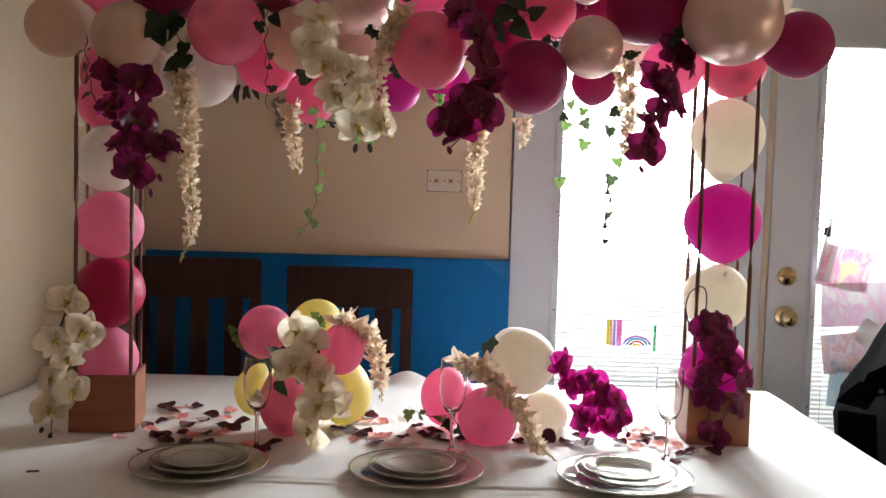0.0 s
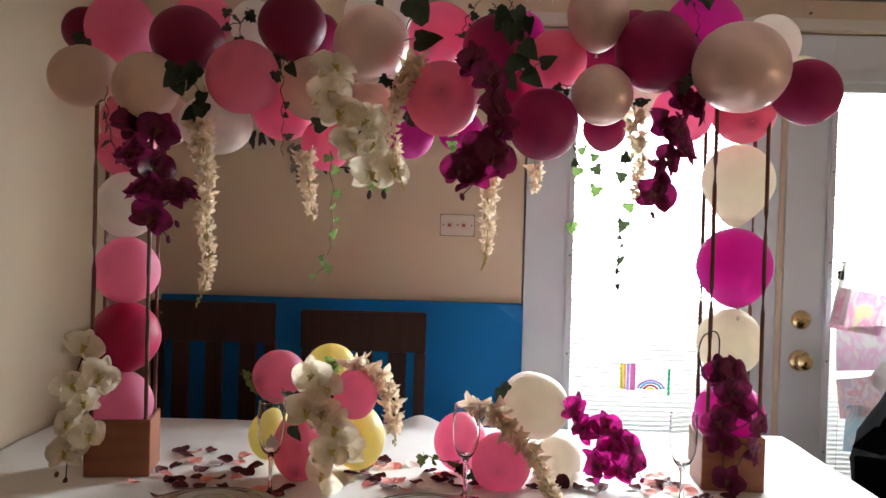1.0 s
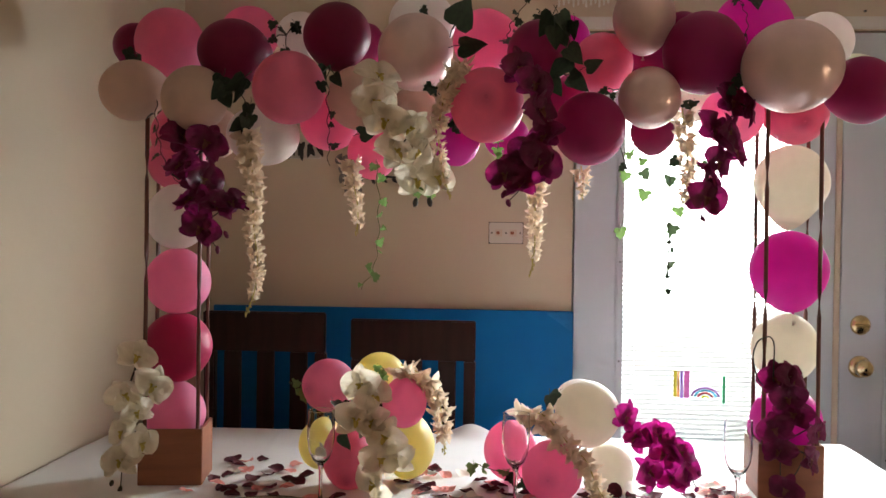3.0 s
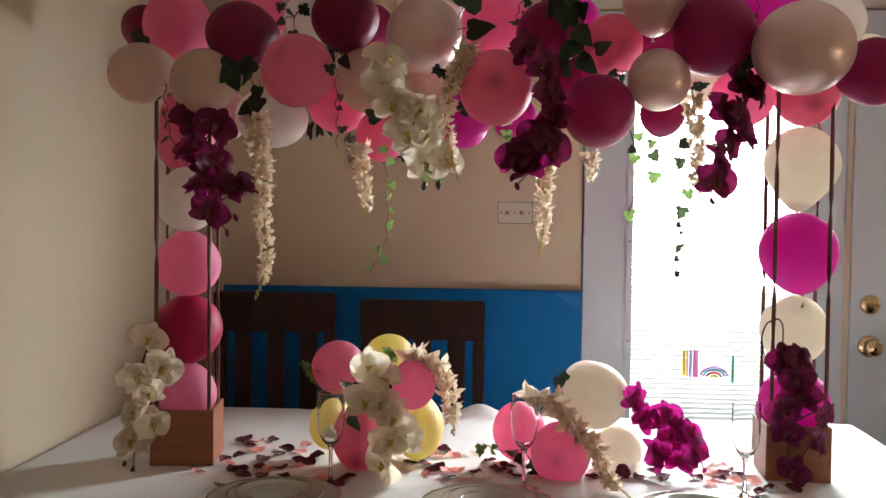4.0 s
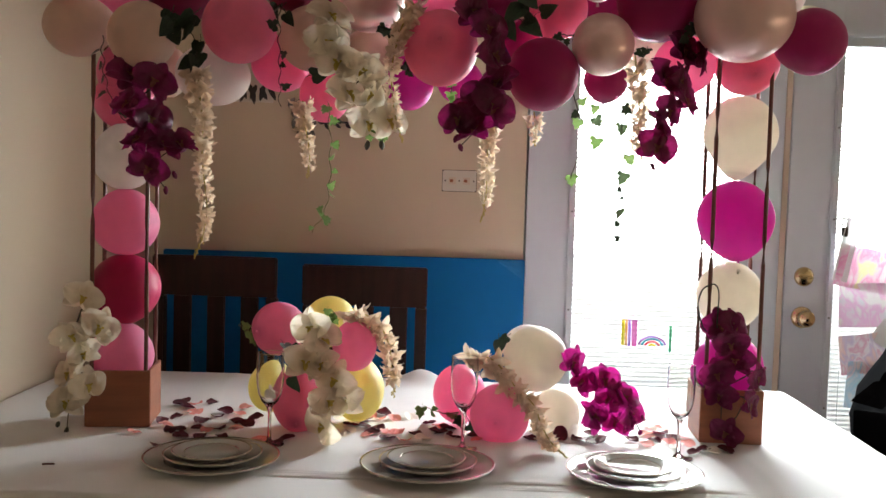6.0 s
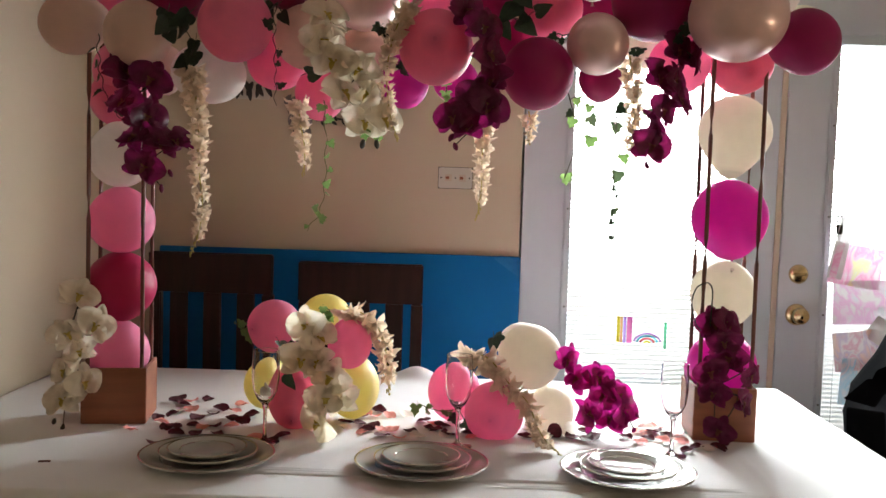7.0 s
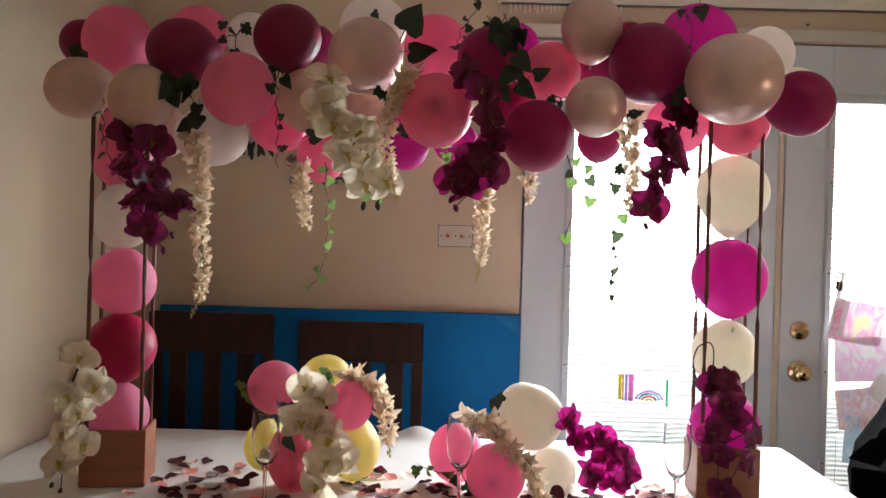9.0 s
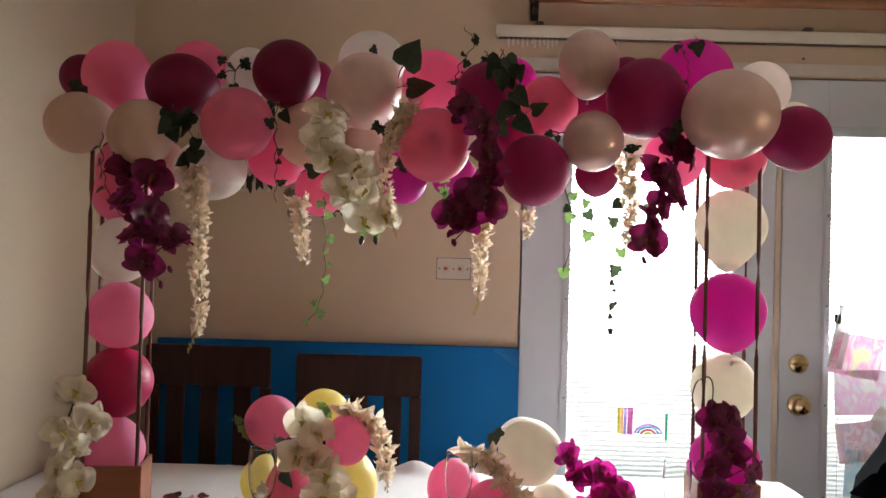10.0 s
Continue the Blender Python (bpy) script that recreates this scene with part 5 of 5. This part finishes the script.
part("handle", tube(bend([(-0.008, 0, 0.010), (-0.010, -0.002, 0.034), (-0.002, -0.003, 0.044), (0.006, -0.002, 0.030), (0.008, 0, 0.010)], 16), 0.0022), BLACKM, clip, "", True)

GEL = {k: see_through(surface("gel_" + k, c, 0.25, 0.1, 30, 80, 0.1), c, 0.2) for k, c in
       dict(yellow=(0.82, 0.72, 0.03), pink=(0.84, 0.22, 0.62), orange=(0.84, 0.40, 0.08), violet=(0.55, 0.30, 0.80), blue=(0.10, 0.50, 0.80), green=(0.10, 0.75, 0.35), red=(0.80, 0.10, 0.15)).items()}
GY = BACK + 0.0125
for px, pz, strips, label in ((0.630, 0.838, (("yellow", -0.026, 0.013), ("orange", -0.013, 0.008), ("violet", -0.003, 0.010), ("pink", 0.009, 0.020)), "striped yellow and pink gel sticker on the glass"),
                              (0.772, 0.822, (("green", -0.005, 0.010),), "narrow green gel sticker on the glass")):
    st = thing("window_sticker", label, "sticker", pose(px, GY, pz), "gel stickers on the glass door")
    for c, x0, w in strips:
        part("stripe", block(x0, x0 + w * 0.92, -0.002, -0.0004, -0.047 + 0.2 * abs(x0), 0.047, 0.0006), GEL[c], st)
st = thing("window_sticker", "rainbow arch gel sticker on the glass", "sticker", pose(0.710, GY, 0.792), "gel stickers on the glass door")
for c, r in (("yellow", 0.010), ("red", 0.022), ("blue", 0.032), ("violet", 0.041)):
    arc = [Vector((1.15 * r * math.cos(a), -0.0025, 0.9 * r * math.sin(a))) for a in [math.pi * (0.08 + 0.84 * k / 14) for k in range(15)]]
    part("arc", tube(arc, 0.0036, sides=6), GEL[c], st, "", True)

# ---- chair with jacket beside the doors ----
c = copy_thing(bpy.data.objects["dining_chair"], pose(1.57, 2.62, 0.97, 0, 0, -90))
tagged(c, "dark cherry wooden chair holding a black jacket", "chair")


def jacket_body():
    """A jacket hung round a chair back: a folded shell, open at its lower hem."""
    bm = bmesh.new()
    levels = ((0.34, 0.235, 0.30), (0.48, 0.235, 0.30), (0.60, 0.240, 0.30), (0.70, 0.250, 0.29), (0.78, 0.245, 0.28), (0.83, 0.225, 0.26), (0.88, 0.190, 0.25), (0.93, 0.160, 0.24), (0.98, 0.130, 0.21), (1.01, 0.085, 0.16), (1.022, 0.04, 0.08))
    rings = []
    for z, rx, ry in levels:
        ring = []
        for k in range(64):
            a = 2 * math.pi * k / 64
            f = 1 + 0.10 * math.sin(a * 6 + z * 7) * (1.15 - z) + 0.16 * noise.noise(Vector((math.cos(a) * 2.2, math.sin(a) * 2.2, z * 4)))
            ring.append(bm.verts.new((1.405 + rx * f * math.cos(a), 2.62 + ry * f * math.sin(a), z)))
        rings.append(ring)
    for a, b in zip(rings, rings[1:]):
        for k in range(64):
            bm.faces.new((a[k], a[(k + 1) % 64], b[(k + 1) % 64], b[k]))
    bm.faces.new(rings[-1])
    return bm


jk = thing("jacket", "black twill jacket with stand-up collar over a chair", "jacket")
part("body", jacket_body(), JACKET, jk, "", True)


def flap(a, b, c, d, t=0.006):
    bm = bmesh.new()
    n = (Vector(b) - Vector(a)).cross(Vector(d) - Vector(a)).normalized() * t
    lo = [bm.verts.new(Vector(p)) for p in (a, b, c, d)]
    hi = [bm.verts.new(Vector(p) + n) for p in (a, b, c, d)]
    bm.faces.new(lo)
    bm.faces.new(hi[::-1])
    for k in range(4):
        bm.faces.new((lo[k], hi[k], hi[(k + 1) % 4], lo[(k + 1) % 4]))
    bmesh.ops.bevel(bm, geom=bm.edges[:], offset=t * 0.4, segments=2, affect='EDGES')
    return bm


part("collar", flap((1.080, 2.44, 0.815), (1.200, 2.40, 0.850), (1.220, 2.42, 0.945), (1.120, 2.46, 0.882)), JACKET, jk)
part("lapel", flap((1.045, 2.47, 0.805), (1.105, 2.42, 0.795), (1.145, 2.42, 0.862), (1.095, 2.45, 0.862)), JACKET, jk)
part("placket", flap((1.065, 2.47, 0.60), (1.140, 2.40, 0.58), (1.125, 2.41, 0.788), (1.055, 2.47, 0.785)), JACKET, jk)
snap = lathe([(0, 0.004), (0.006, 0.003), (0.007, 0.0), (0, 0)], 16)
bmesh.ops.transform(snap, matrix=pose(1.135, 2.416, 0.845, 90), verts=snap.verts)
part("snap_button", snap, STEEL, jk, "small metal snap button", True)
